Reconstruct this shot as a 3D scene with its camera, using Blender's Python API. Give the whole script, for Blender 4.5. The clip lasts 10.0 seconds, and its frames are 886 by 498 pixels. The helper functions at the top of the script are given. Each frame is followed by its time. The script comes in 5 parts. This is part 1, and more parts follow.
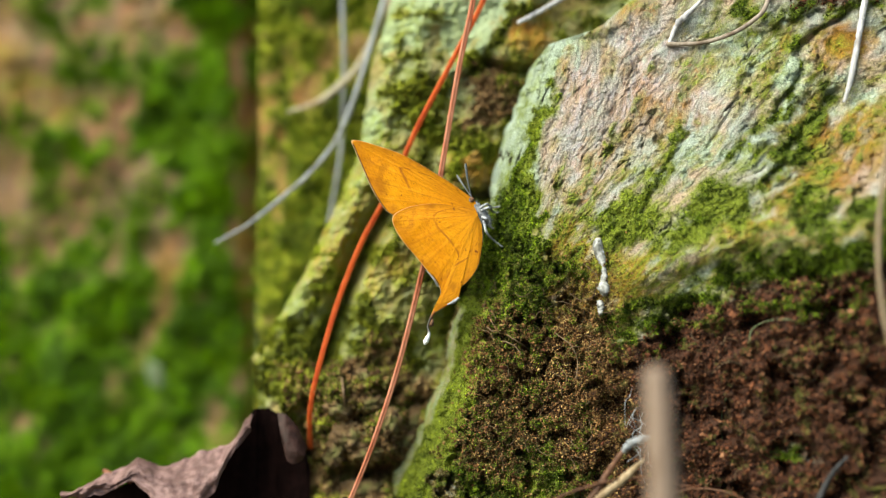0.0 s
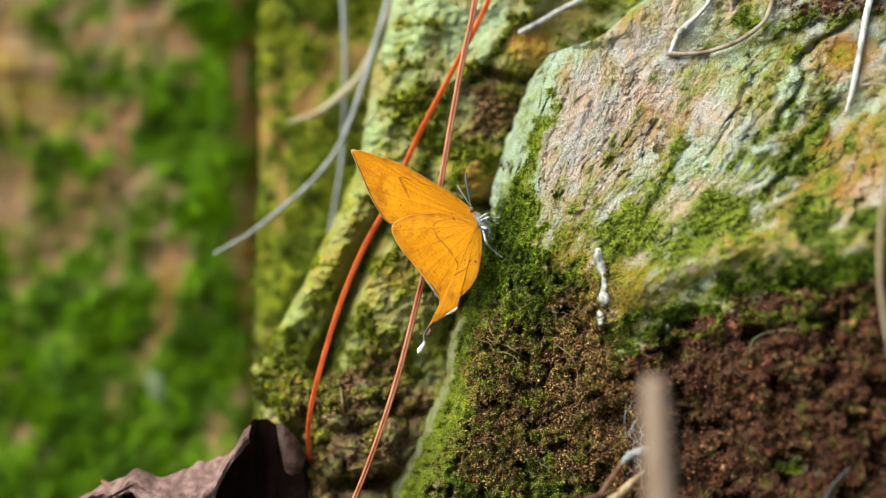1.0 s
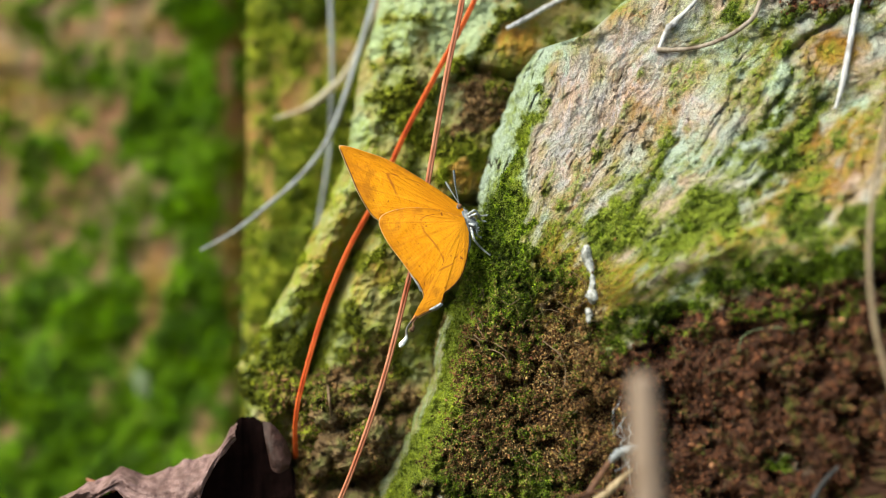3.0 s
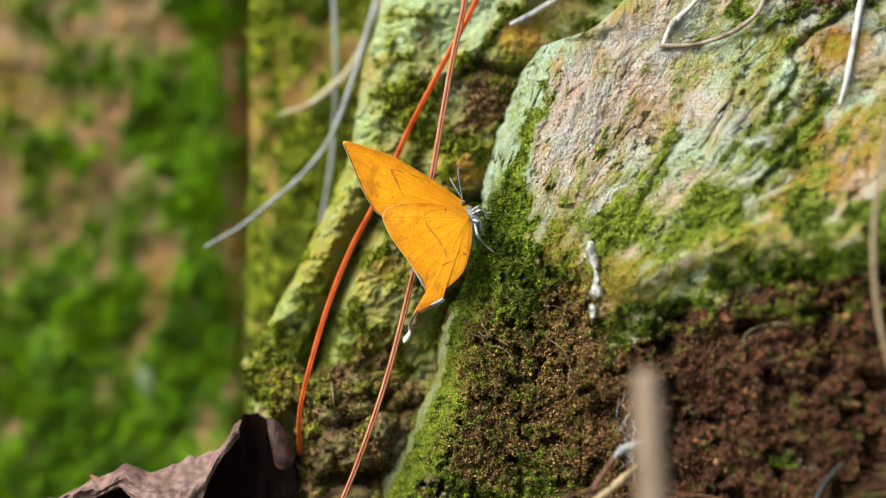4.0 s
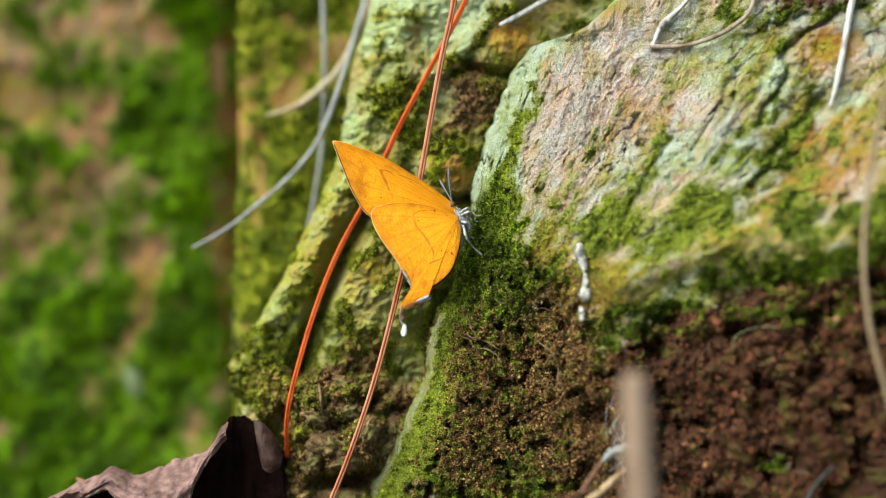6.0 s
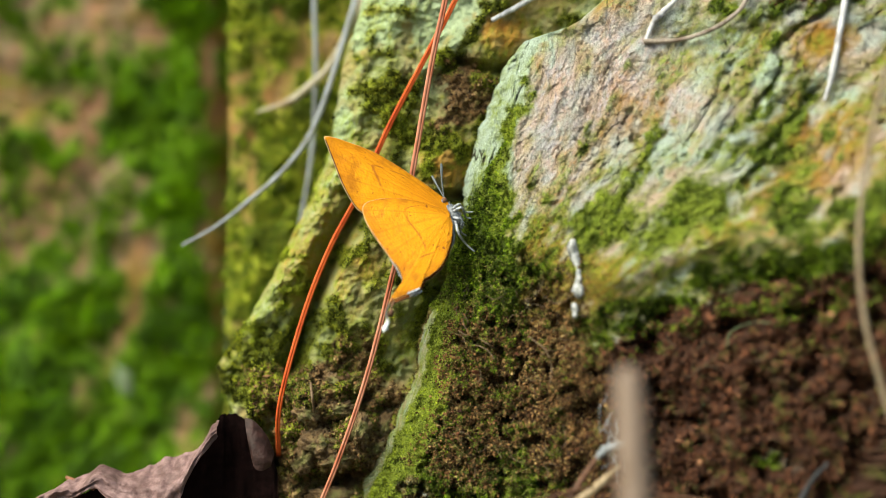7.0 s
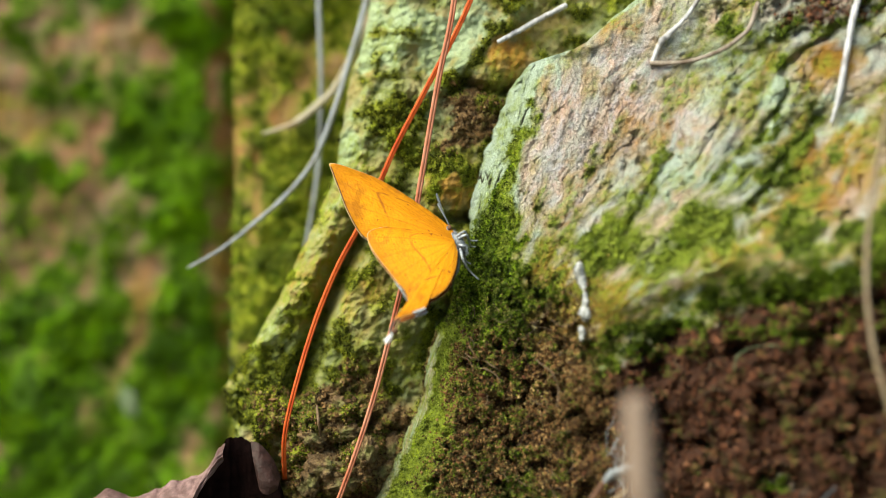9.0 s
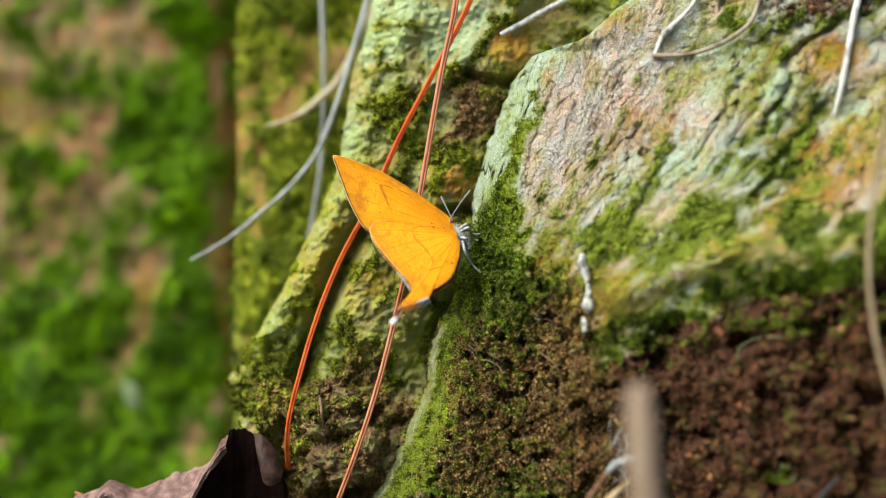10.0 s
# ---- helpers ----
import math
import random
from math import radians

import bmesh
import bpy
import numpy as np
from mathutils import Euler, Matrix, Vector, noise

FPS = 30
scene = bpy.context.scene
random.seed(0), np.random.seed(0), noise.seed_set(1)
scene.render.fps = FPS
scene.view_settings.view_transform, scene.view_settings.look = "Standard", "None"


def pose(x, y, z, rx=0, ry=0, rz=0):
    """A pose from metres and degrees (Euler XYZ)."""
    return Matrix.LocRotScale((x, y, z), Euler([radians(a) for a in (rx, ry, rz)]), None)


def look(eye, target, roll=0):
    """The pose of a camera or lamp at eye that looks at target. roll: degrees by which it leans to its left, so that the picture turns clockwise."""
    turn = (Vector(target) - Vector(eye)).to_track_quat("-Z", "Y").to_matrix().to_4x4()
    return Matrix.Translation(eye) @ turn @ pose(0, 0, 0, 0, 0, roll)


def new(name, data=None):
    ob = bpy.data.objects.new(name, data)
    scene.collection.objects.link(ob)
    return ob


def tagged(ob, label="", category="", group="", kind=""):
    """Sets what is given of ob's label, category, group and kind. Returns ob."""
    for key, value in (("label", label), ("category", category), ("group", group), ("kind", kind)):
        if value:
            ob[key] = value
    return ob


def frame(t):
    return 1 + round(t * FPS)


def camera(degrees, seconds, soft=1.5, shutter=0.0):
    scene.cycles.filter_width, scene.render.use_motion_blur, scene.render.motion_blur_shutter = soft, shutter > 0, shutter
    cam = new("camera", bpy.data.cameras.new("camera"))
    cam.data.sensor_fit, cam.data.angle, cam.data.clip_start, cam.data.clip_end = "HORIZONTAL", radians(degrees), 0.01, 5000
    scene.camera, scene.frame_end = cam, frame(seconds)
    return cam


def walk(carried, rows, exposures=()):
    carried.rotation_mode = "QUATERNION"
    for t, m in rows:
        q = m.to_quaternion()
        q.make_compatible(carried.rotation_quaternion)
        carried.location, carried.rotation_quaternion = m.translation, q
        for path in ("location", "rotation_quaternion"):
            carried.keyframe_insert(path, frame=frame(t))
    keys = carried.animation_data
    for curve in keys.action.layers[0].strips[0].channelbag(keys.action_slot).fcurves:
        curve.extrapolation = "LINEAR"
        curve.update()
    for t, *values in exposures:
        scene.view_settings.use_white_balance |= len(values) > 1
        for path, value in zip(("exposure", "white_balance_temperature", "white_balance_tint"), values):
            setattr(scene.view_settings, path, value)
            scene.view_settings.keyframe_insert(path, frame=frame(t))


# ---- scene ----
# Lengths below are in millimetres (x right, y away from the lens, z up from the ground), turned into metres by MM.
MM = 0.001
cam = camera(24.0, 10.0, soft=0.6)
PATH = [
    (0.0, 0.000, 0.000, 0.000, 0.000, 0.000, 0.000),
    (0.5, 1.053, 1.109, -0.370, 0.532, 0.260, -0.063),
    (1.0, 1.774, 1.472, -0.941, 0.330, 0.462, -0.126),
    (1.5, 1.900, 1.540, 0.028, 0.108, 0.387, -0.162),
    (2.0, 1.457, 1.834, -1.181, -0.138, 0.731, -0.095),
    (2.5, 1.997, 2.668, -1.361, -0.060, 0.603, -0.157),
    (4.0, 2.001, 3.402, -1.278, 0.136, 0.346, -0.095),
    (4.5, 2.681, 3.789, -0.787, 0.090, 0.503, -0.157),
    (5.0, 1.927, 4.580, -0.875, 0.083, 0.402, -0.142),
    (5.5, 2.600, 4.592, -0.843, 0.078, 0.347, -0.198),
    (7.0, 2.932, 7.183, -2.171, -0.220, 0.468, -0.117),
    (7.5, 2.968, 7.573, -1.896, -0.007, 0.397, -0.174),
    (8.0, 3.401, 7.555, -2.194, -0.354, 0.590, -0.115),
    (8.5, 2.307, 7.926, -1.242, -0.419, 0.645, -0.067),
    (9.0, 2.640, 7.824, -0.354, -0.104, 0.742, 0.013),
    (9.5, 2.716, 7.787, -1.518, -0.198, 0.827, -0.041),
    (10.0, 2.061, 7.304, -1.253, -0.134, 0.693, -0.008),
]
STAND, HEIGHT = 294.0, 50.0
walk(cam, [(t, pose(x * MM, (y - STAND) * MM, (z + HEIGHT) * MM, 90 + pitch, roll, yaw)) for t, x, y, z, yaw, pitch, roll in PATH],
     [(0.0, 1.40, 6980, -4), (10.0, 1.40, 6980, -4)])
cam.data.dof.use_dof = True
cam.data.dof.focus_distance = 0.2962
cam.data.dof.aperture_fstop = 7.0

# ---- light: a bright overcast glade, the brightest sky up and to the left ----
world = bpy.data.worlds.new("world")
scene.world = world
world.use_nodes = True
sky = world.node_tree.nodes.new("ShaderNodeTexSky")
sky.sky_type, sky.sun_disc = "NISHITA", False
sky.sun_elevation, sky.sun_rotation = radians(44), radians(229)
backing = world.node_tree.nodes["Background"]
backing.inputs["Strength"].default_value = 0.082
world.node_tree.links.new(sky.outputs["Color"], backing.inputs["Color"])
lamp = bpy.data.lights.new("sun", "SUN")
lamp.energy, lamp.angle, lamp.color = 3.9, radians(58), (1.0, 0.94, 0.84)
sun = new("sun", lamp)
sun.matrix_world = look((-0.70, -0.60, 0.92), (0, 0, 0))


# ---- numeric helpers ----
def lattice(ix, iz, seed):
    h = (ix.astype(np.int64) * 374761393 + iz.astype(np.int64) * 668265263 + seed * 2147483647) & 0xFFFFFFFF
    h = ((h ^ (h >> 13)) * 1274126177) & 0xFFFFFFFF
    return ((h ^ (h >> 16)) & 0xFFFF) / 65536.0 * 2 * np.pi


def perlin(x, z, seed=0):
    """Gradient noise, about -1 to 1."""
    x0, z0 = np.floor(x), np.floor(z)
    fx, fz = x - x0, z - z0
    u, v = fx * fx * fx * (fx * (fx * 6 - 15) + 10), fz * fz * fz * (fz * (fz * 6 - 15) + 10)
    corner = []
    for i in (0, 1):
        for j in (0, 1):
            a = lattice(x0 + i, z0 + j, seed)
            corner.append(np.cos(a) * (fx - i) + np.sin(a) * (fz - j))
    low, high = corner[0] + (corner[1] - corner[0]) * v, corner[2] + (corner[3] - corner[2]) * v
    return (low + (high - low) * u) * 1.5


def fbm(x, z, size, octaves=4, seed=0, gain=0.5):
    total, weight, f = 0.0, 1.0, 1.0 / size
    for k in range(octaves):
        total = total + weight * perlin(x * f + 17.3 * k, z * f - 9.1 * k, seed + k)
        weight, f = weight * gain, f * 2.03
    return total


def ridged(x, z, size, octaves=3, seed=0):
    total, weight, f = 0.0, 1.0, 1.0 / size
    for k in range(octaves):
        total = total + weight * (1 - 2 * np.abs(perlin(x * f + 5.7 * k, z * f + 3.3 * k, seed + k)))
        weight, f = weight * 0.5, f * 2.1
    return total


def cells(x, z, size, seed=0):
    """Distance to the nearest of scattered points, in cell widths: small rounded lumps."""
    x, z = x / size, z / size
    x0, z0 = np.floor(x), np.floor(z)
    best = np.full(np.shape(x), 9.0)
    for i in (-1, 0, 1):
        for j in (-1, 0, 1):
            a, b = lattice(x0 + i, z0 + j, seed) / (2 * np.pi), lattice(x0 + i, z0 + j, seed + 7) / (2 * np.pi)
            best = np.minimum(best, np.hypot(x0 + i + a - x, z0 + j + b - z))
    return best


def step(a, b, x):
    t = np.clip((x - a) / (b - a), 0, 1)
    return t * t * (3 - 2 * t)


def softplus(x, r):
    return r * np.logaddexp(0, x / r)


def along(z, knots):
    """A profile through a few (z, value) knots."""
    zs = np.array([k[0] for k in knots], float)
    vs = np.array([k[1] for k in knots], float)
    order = np.argsort(zs)
    return np.interp(z, zs[order], vs[order])


def blob(x, z, cx, cz, rx, rz, turn=0.0):
    c, s = math.cos(radians(turn)), math.sin(radians(turn))
    dx, dz = x - cx, z - cz
    return np.exp(-(((dx * c + dz * s) / rx) ** 2 + ((dz * c - dx * s) / rz) ** 2))


def reach(x, z, line):
    """Distance from a polyline."""
    best = np.full(np.shape(x), 1e9)
    for (ax, az), (bx, bz) in zip(line, line[1:]):
        wx, wz = bx - ax, bz - az
        t = np.clip(((x - ax) * wx + (z - az) * wz) / (wx * wx + wz * wz), 0, 1)
        best = np.minimum(best, np.hypot(x - ax - t * wx, z - az - t * wz))
    return best


def steps(*spans):
    """Grid stations: (start, end, pitch) spans laid end to end."""
    out = [np.linspace(a, b, max(2, int(round((b - a) / p)) + 1))[:-1] for a, b, p in spans]
    return np.concatenate(out + [np.array([spans[-1][1]])])


# ---- mesh helpers ----
def part(name, mesh, material, parent=None, label=""):
    if isinstance(mesh, bmesh.types.BMesh):
        data = bpy.data.meshes.new(name)
        mesh.to_mesh(data)
        mesh.free()
        mesh = data
    if not mesh.materials:
        mesh.materials.append(material)
    ob = new(name, mesh)
    if parent is not None:
        ob.parent = parent
    if label:
        ob["label"] = label
    return ob


def empty(name, x, y, z):
    ob = new(name)
    ob.empty_display_size = 0.005
    ob.location = (x * MM, y * MM, z * MM)
    return ob


def raw_mesh(name, verts, faces, smooth=True, values=None):
    """A mesh from arrays in millimetres; faces is an (n, k) array; values: named numbers at the vertices."""
    mesh = bpy.data.meshes.new(name)
    faces = np.asarray(faces, np.int32)
    n, k = faces.shape
    mesh.vertices.add(len(verts))
    mesh.vertices.foreach_set("co", (np.asarray(verts, np.float32) * MM).ravel())
    mesh.loops.add(n * k)
    mesh.loops.foreach_set("vertex_index", faces.ravel())
    mesh.polygons.add(n)
    mesh.polygons.foreach_set("loop_start", np.arange(0, n * k, k, dtype=np.int32))
    mesh.polygons.foreach_set("use_smooth", np.full(n, smooth))
    mesh.update(calc_edges=True)
    mesh.validate()
    for key, value in (values or {}).items():
        mesh.attributes.new(key, "FLOAT", "POINT").data.foreach_set("value", np.asarray(value, np.float32).ravel())
    return mesh


def sheet_mesh(name, X, Y, Z, values=None, back=None, flip=False):
    """A sheet over a grid of places; back: a depth to which its rim is drawn together behind."""
    rows, cols = X.shape
    verts = np.stack([X, Y, Z], -1).reshape(-1, 3)
    idx = np.arange(rows * cols).reshape(rows, cols)
    quads = np.stack([idx[:-1, :-1], idx[:-1, 1:], idx[1:, 1:], idx[1:, :-1]], -1).reshape(-1, 4)
    if back is not None:
        rim = np.concatenate([idx[0, :], idx[1:, -1], idx[-1, -2::-1], idx[-2:0:-1, 0]])
        rear = verts[rim].copy()
        rear[:, 1] = back
        hub = rear.mean(0)
        start = len(verts)
        verts = np.concatenate([verts, rear, hub[None]])
        a, b = np.arange(len(rim)), (np.arange(len(rim)) + 1) % len(rim)
        band = np.stack([rim[b], rim[a], start + a, start + b], -1)
        half = np.arange(0, len(rim) - 1, 2)
        hubs = np.full(len(half), start + len(rim))
        fan = np.stack([start + (half + 2) % len(rim), start + (half + 1) % len(rim), start + half, hubs], -1)
        quads = np.concatenate([quads, band, fan])
        values = {k: np.concatenate([np.asarray(v).ravel(), np.asarray(v).ravel()[rim], [0.0]]) for k, v in (values or {}).items()}
    if flip:
        quads = quads[:, ::-1]
    return raw_mesh(name, verts, quads, True, values)


def spline(points, n):
    """n places along a smooth curve through the points (rows of any width)."""
    p = np.array(points, float)
    if len(p) == 2:
        return p[0] + (p[1] - p[0]) * np.linspace(0, 1, n)[:, None]
    q = np.concatenate([[2 * p[0] - p[1]], p, [2 * p[-1] - p[-2]]])
    u = np.linspace(0, len(p) - 1 - 1e-9, n)
    i = u.astype(int)
    t = (u - i)[:, None]
    a, b, c, d = q[i], q[i + 1], q[i + 2], q[i + 3]
    return 0.5 * (2 * b + (c - a) * t + (2 * a - 5 * b + 4 * c - d) * t * t + (3 * b - a - 3 * c + d) * t ** 3)


def tube(name, points, radius, n=60, sides=10, rough=0.0, seed=0, groove=0.0, wander=0.0):
    """A round stalk along a curve; radius: one number or several spread along it; groove: a furrow down its sides."""
    line = spline(points, n)
    if wander:
        for k in range(3):
            line[:, k] += wander * fbm(np.arange(n) * 0.35, np.full(n, 7.0 * k + seed), 6.0, 3, seed + k)
    radius = np.interp(np.linspace(0, 1, n), np.linspace(0, 1, np.size(radius)), np.atleast_1d(radius))
    run = np.gradient(line, axis=0)
    run /= np.linalg.norm(run, axis=1)[:, None] + 1e-12
    side = np.cross(run, (0.1, 1.0, 0.05))
    side /= np.linalg.norm(side, axis=1)[:, None] + 1e-12
    up = np.cross(side, run)
    a = np.linspace(0, 2 * np.pi, sides, endpoint=False)
    ring = np.ones((n, sides)) * radius[:, None]
    if rough:
        ring *= 1 + rough * fbm(np.repeat(np.arange(n)[:, None] * 0.6, sides, 1), np.repeat(a[None] * 2, n, 0), 2.0, 3, seed)
    if groove:
        ring *= 1 - groove * np.exp(-(np.sin(a - 0.3)[None] / 0.3) ** 2)
    verts = line[:, None] + ring[..., None] * (np.cos(a)[None, :, None] * side[:, None] + np.sin(a)[None, :, None] * up[:, None])
    verts = np.concatenate([verts.reshape(-1, 3), [line[0] - run[0] * radius[0] * 0.4, line[-1] + run[-1] * radius[-1] * 0.4]])
    faces = []
    for i in range(n - 1):
        for j in range(sides):
            k = (j + 1) % sides
            faces.append((i * sides + j, (i + 1) * sides + j, (i + 1) * sides + k, i * sides + k))
    for j in range(0, sides, 2):
        k, m = (j + 1) % sides, (j + 2) % sides
        faces.append((j, k, m, n * sides))
        e = (n - 1) * sides
        faces.append((e + m, e + k, e + j, n * sides + 1))
    t = np.concatenate([np.repeat(np.linspace(0, 1, n), sides), [0, 1]])
    return raw_mesh(name, verts, faces, True, {"run": t})


def join(name, meshes):
    """Several raw meshes as one."""
    bm = bmesh.new()
    for m in meshes:
        bm.from_mesh(m)
    out = bpy.data.meshes.new(name)
    bm.to_mesh(out)
    bm.free()
    return out


# ---- materials ----
class Nodes:
    """Short hand for a node material."""

    def __init__(self, name, roughness=0.8):
        self.mat = bpy.data.materials.new(name)
        self.mat.use_nodes = True
        self.tree = self.mat.node_tree
        self.shader = self.tree.nodes["Principled BSDF"]
        self.shader.inputs["Roughness"].default_value = roughness
        self.where = self.tree.nodes.new("ShaderNodeTexCoord").outputs["Object"]

    def put(self, socket, value):
        if isinstance(value, bpy.types.NodeSocket):
            self.tree.links.new(value, socket)
        elif isinstance(value, (tuple, list)) and len(value) == 3 and socket.type == "RGBA":
            socket.default_value = (*value, 1)
        else:
            socket.default_value = value

    def noise(self, per_mm, detail=4, rough=0.55, stretch=None, turn=(0, 0, 0), twist=0.0):
        """Noise whose features are about 1 / per_mm millimetres across."""
        at = self.where
        if stretch or any(turn):
            m = self.tree.nodes.new("ShaderNodeMapping")
            m.inputs["Scale"].default_value = stretch or (1, 1, 1)
            m.inputs["Rotation"].default_value = [radians(v) for v in turn]
            self.put(m.inputs["Vector"], at)
            at = m.outputs["Vector"]
        n = self.tree.nodes.new("ShaderNodeTexNoise")
        self.put(n.inputs["Vector"], at)
        n.inputs["Scale"].default_value = per_mm * 1000
        n.inputs["Detail"].default_value = detail
        n.inputs["Roughness"].default_value = rough
        n.inputs["Distortion"].default_value = twist
        return n.outputs["Fac"]

    def flow(self, across_mm, along=5.0, detail=4, rough=0.6, twist=0.0):
        """Noise drawn out along the bedding of the stone, about across_mm wide."""
        c = self.tree.nodes.new("ShaderNodeCombineXYZ")
        self.put(c.inputs[0], self.math("MULTIPLY", self.value("fu"), 1.0 / along))
        self.put(c.inputs[1], self.value("fv"))
        n = self.tree.nodes.new("ShaderNodeTexNoise")
        self.put(n.inputs["Vector"], c.outputs[0])
        n.inputs["Scale"].default_value = 1.0 / across_mm
        n.inputs["Detail"].default_value = detail
        n.inputs["Roughness"].default_value = rough
        n.inputs["Distortion"].default_value = twist
        return n.outputs["Fac"]

    def ramp(self, fac, *stops):
        r = self.tree.nodes.new("ShaderNodeValToRGB")
        e = r.color_ramp.elements
        while len(e) < len(stops):
            e.new(0.5)
        for el, (p, c) in zip(e, stops):
            el.position = p
            el.color = (c, c, c, 1) if isinstance(c, (int, float)) else (*c, 1)
        self.put(r.inputs["Fac"], fac)
        return r.outputs["Color"]

    def mix(self, fac, a, b, kind="MIX"):
        m = self.tree.nodes.new("ShaderNodeMix")
        m.data_type, m.blend_type = "RGBA", kind
        self.put(m.inputs[0], fac)
        self.put(m.inputs[6], a)
        self.put(m.inputs[7], b)
        return m.outputs[2]

    def math(self, op, a, b=0.0, clamp=False):
        m = self.tree.nodes.new("ShaderNodeMath")
        m.operation, m.use_clamp = op, clamp
        self.put(m.inputs[0], a)
        self.put(m.inputs[1], b)
        return m.outputs[0]

    def value(self, key):
        a = self.tree.nodes.new("ShaderNodeAttribute")
        a.attribute_name = key
        return a.outputs["Fac"]

    def island(self):
        return self.tree.nodes.new("ShaderNodeNewGeometry").outputs["Random Per Island"]

    def colour(self, c):
        self.put(self.shader.inputs["Base Color"], c)
        return self

    def bump(self, height, mm, strength=1.0):
        b = self.tree.nodes.new("ShaderNodeBump")
        b.inputs["Distance"].default_value = mm * MM
        b.inputs["Strength"].default_value = strength
        self.put(b.inputs["Height"], height)
        if self.shader.inputs["Normal"].is_linked:
            self.put(b.inputs["Normal"], self.shader.inputs["Normal"].links[0].from_socket)
        self.put(self.shader.inputs["Normal"], b.outputs["Normal"])
        return self

    def glow_through(self, c, amount):
        """Some light shines through, as in a leaf or a wing."""
        t = self.tree.nodes.new("ShaderNodeBsdfTranslucent")
        self.put(t.inputs["Color"], c)
        m = self.tree.nodes.new("ShaderNodeMixShader")
        m.inputs[0].default_value = amount
        self.put(m.inputs[1], self.shader.outputs[0])
        self.put(m.inputs[2], t.outputs[0])
        self.put(self.tree.nodes["Material Output"].inputs["Surface"], m.outputs[0])
        return self


def edge_mask(n, key, grain, soft=0.22):
    """A surface value turned into a patchy cover with a grainy border."""
    return n.ramp(n.math("ADD", n.value(key), n.math("MULTIPLY", n.math("SUBTRACT", grain, 0.5), 0.9)), (0.5 - soft, 0.0), (0.5 + soft, 1.0))


def stone_material(name, grey, warm, pale, film, moss_dark, moss_mid, moss_light, soil_a, soil_b, fine=1.0, grit=1.0, layered=1.0):
    n = Nodes(name, 0.85)
    grain = n.noise(1.1 * fine, 6, 0.7)
    speck = n.noise(3.6 * fine, 5, 0.75)
    strata = n.flow(1.7 / fine, 3.0, 6, 0.72, 0.5)
    bands = n.flow(5.0 / fine, 3.0, 4, 0.6, 0.6)
    threads = n.flow(0.6 / fine, 2.6, 6, 0.75, 0.5)
    base = n.mix(n.ramp(bands, (0.40, 0), (0.60, 1)), grey, warm)
    base = n.mix(n.ramp(strata, (0.50, 0), (0.68, 0.8)), base, n.mix(0.35, base, (0.16, 0.13, 0.09)))
    base = n.mix(edge_mask(n, "pale", strata), base, n.mix(n.ramp(speck, (0.36, 0), (0.50, 1)), n.mix(0.6, pale, (0.12, 0.14, 0.07)), pale))
    base = n.mix(edge_mask(n, "ochre", strata, 0.3), base, n.mix(n.ramp(threads, (0.4, 0), (0.62, 1)), (0.36, 0.17, 0.03), (0.33, 0.105, 0.025)))
    base = n.mix(n.math("MULTIPLY", edge_mask(n, "rose", strata, 0.4), n.ramp(threads, (0.36, 0.15), (0.56, 0.9))), base, n.mix(n.ramp(strata, (0.42, 0), (0.58, 1)), (0.52, 0.345, 0.275), (0.50, 0.445, 0.50)))
    # a thin green film of algae, thick in places
    thin = n.math("MULTIPLY", edge_mask(n, "algae", strata, 0.4), n.ramp(threads, (0.38, 0.10), (0.60, 0.95)))
    base = n.mix(thin, base, n.mix(n.ramp(speck, (0.40, 0), (0.60, 1)), n.mix(0.5, film, moss_mid), film))
    base = n.mix(edge_mask(n, "soil", grain), base, n.mix(n.ramp(speck, (0.38, 0), (0.64, 1)), soil_a, soil_b))
    green = n.mix(n.ramp(speck, (0.34, 0), (0.56, 1)), moss_dark, moss_mid)
    green = n.mix(n.ramp(n.noise(0.22 * fine, 3), (0.46, 0), (0.64, 1)), green, n.mix(n.ramp(speck, (0.38, 0), (0.60, 1)), moss_mid, moss_light))
    green = n.mix(edge_mask(n, "lime", grain), green, n.mix(n.ramp(speck, (0.36, 0), (0.6, 1)), moss_mid, moss_light))
    base = n.mix(edge_mask(n, "moss", grain, 0.3), base, green)
    base = n.mix(edge_mask(n, "crack", speck, 0.25), base, (0.045, 0.042, 0.02))
    # dirt in the pores, sand grains, and hairline seams along the bedding
    base = n.mix(n.ramp(n.noise(2.0 * fine, 6, 0.75), (0.30, 0.45 * grit), (0.43, 0.0)), base, (0.030, 0.024, 0.014))
    sand = n.noise(6.5 * fine, 3, 0.6)
    base = n.mix(grit, base, n.ramp(sand, (0.34, 0.52), (0.50, 1.0), (0.64, 1.3)), "MULTIPLY")
    seams = n.flow(0.5 / fine, 5.0, 5, 0.65, 0.6)
    base = n.mix(n.ramp(seams, (0.29, 0.6 * layered), (0.37, 0.0)), base, (0.05, 0.04, 0.022))
    n.colour(base)
    n.bump(grain, 0.9, grit).bump(speck, 0.5, grit).bump(strata, 0.6, 0.8 * layered).bump(threads, 0.38, layered).bump(sand, 0.12, grit).bump(seams, 0.5, layered)
    n.put(n.shader.inputs["Specular IOR Level"], 0.25)
    return n.mat


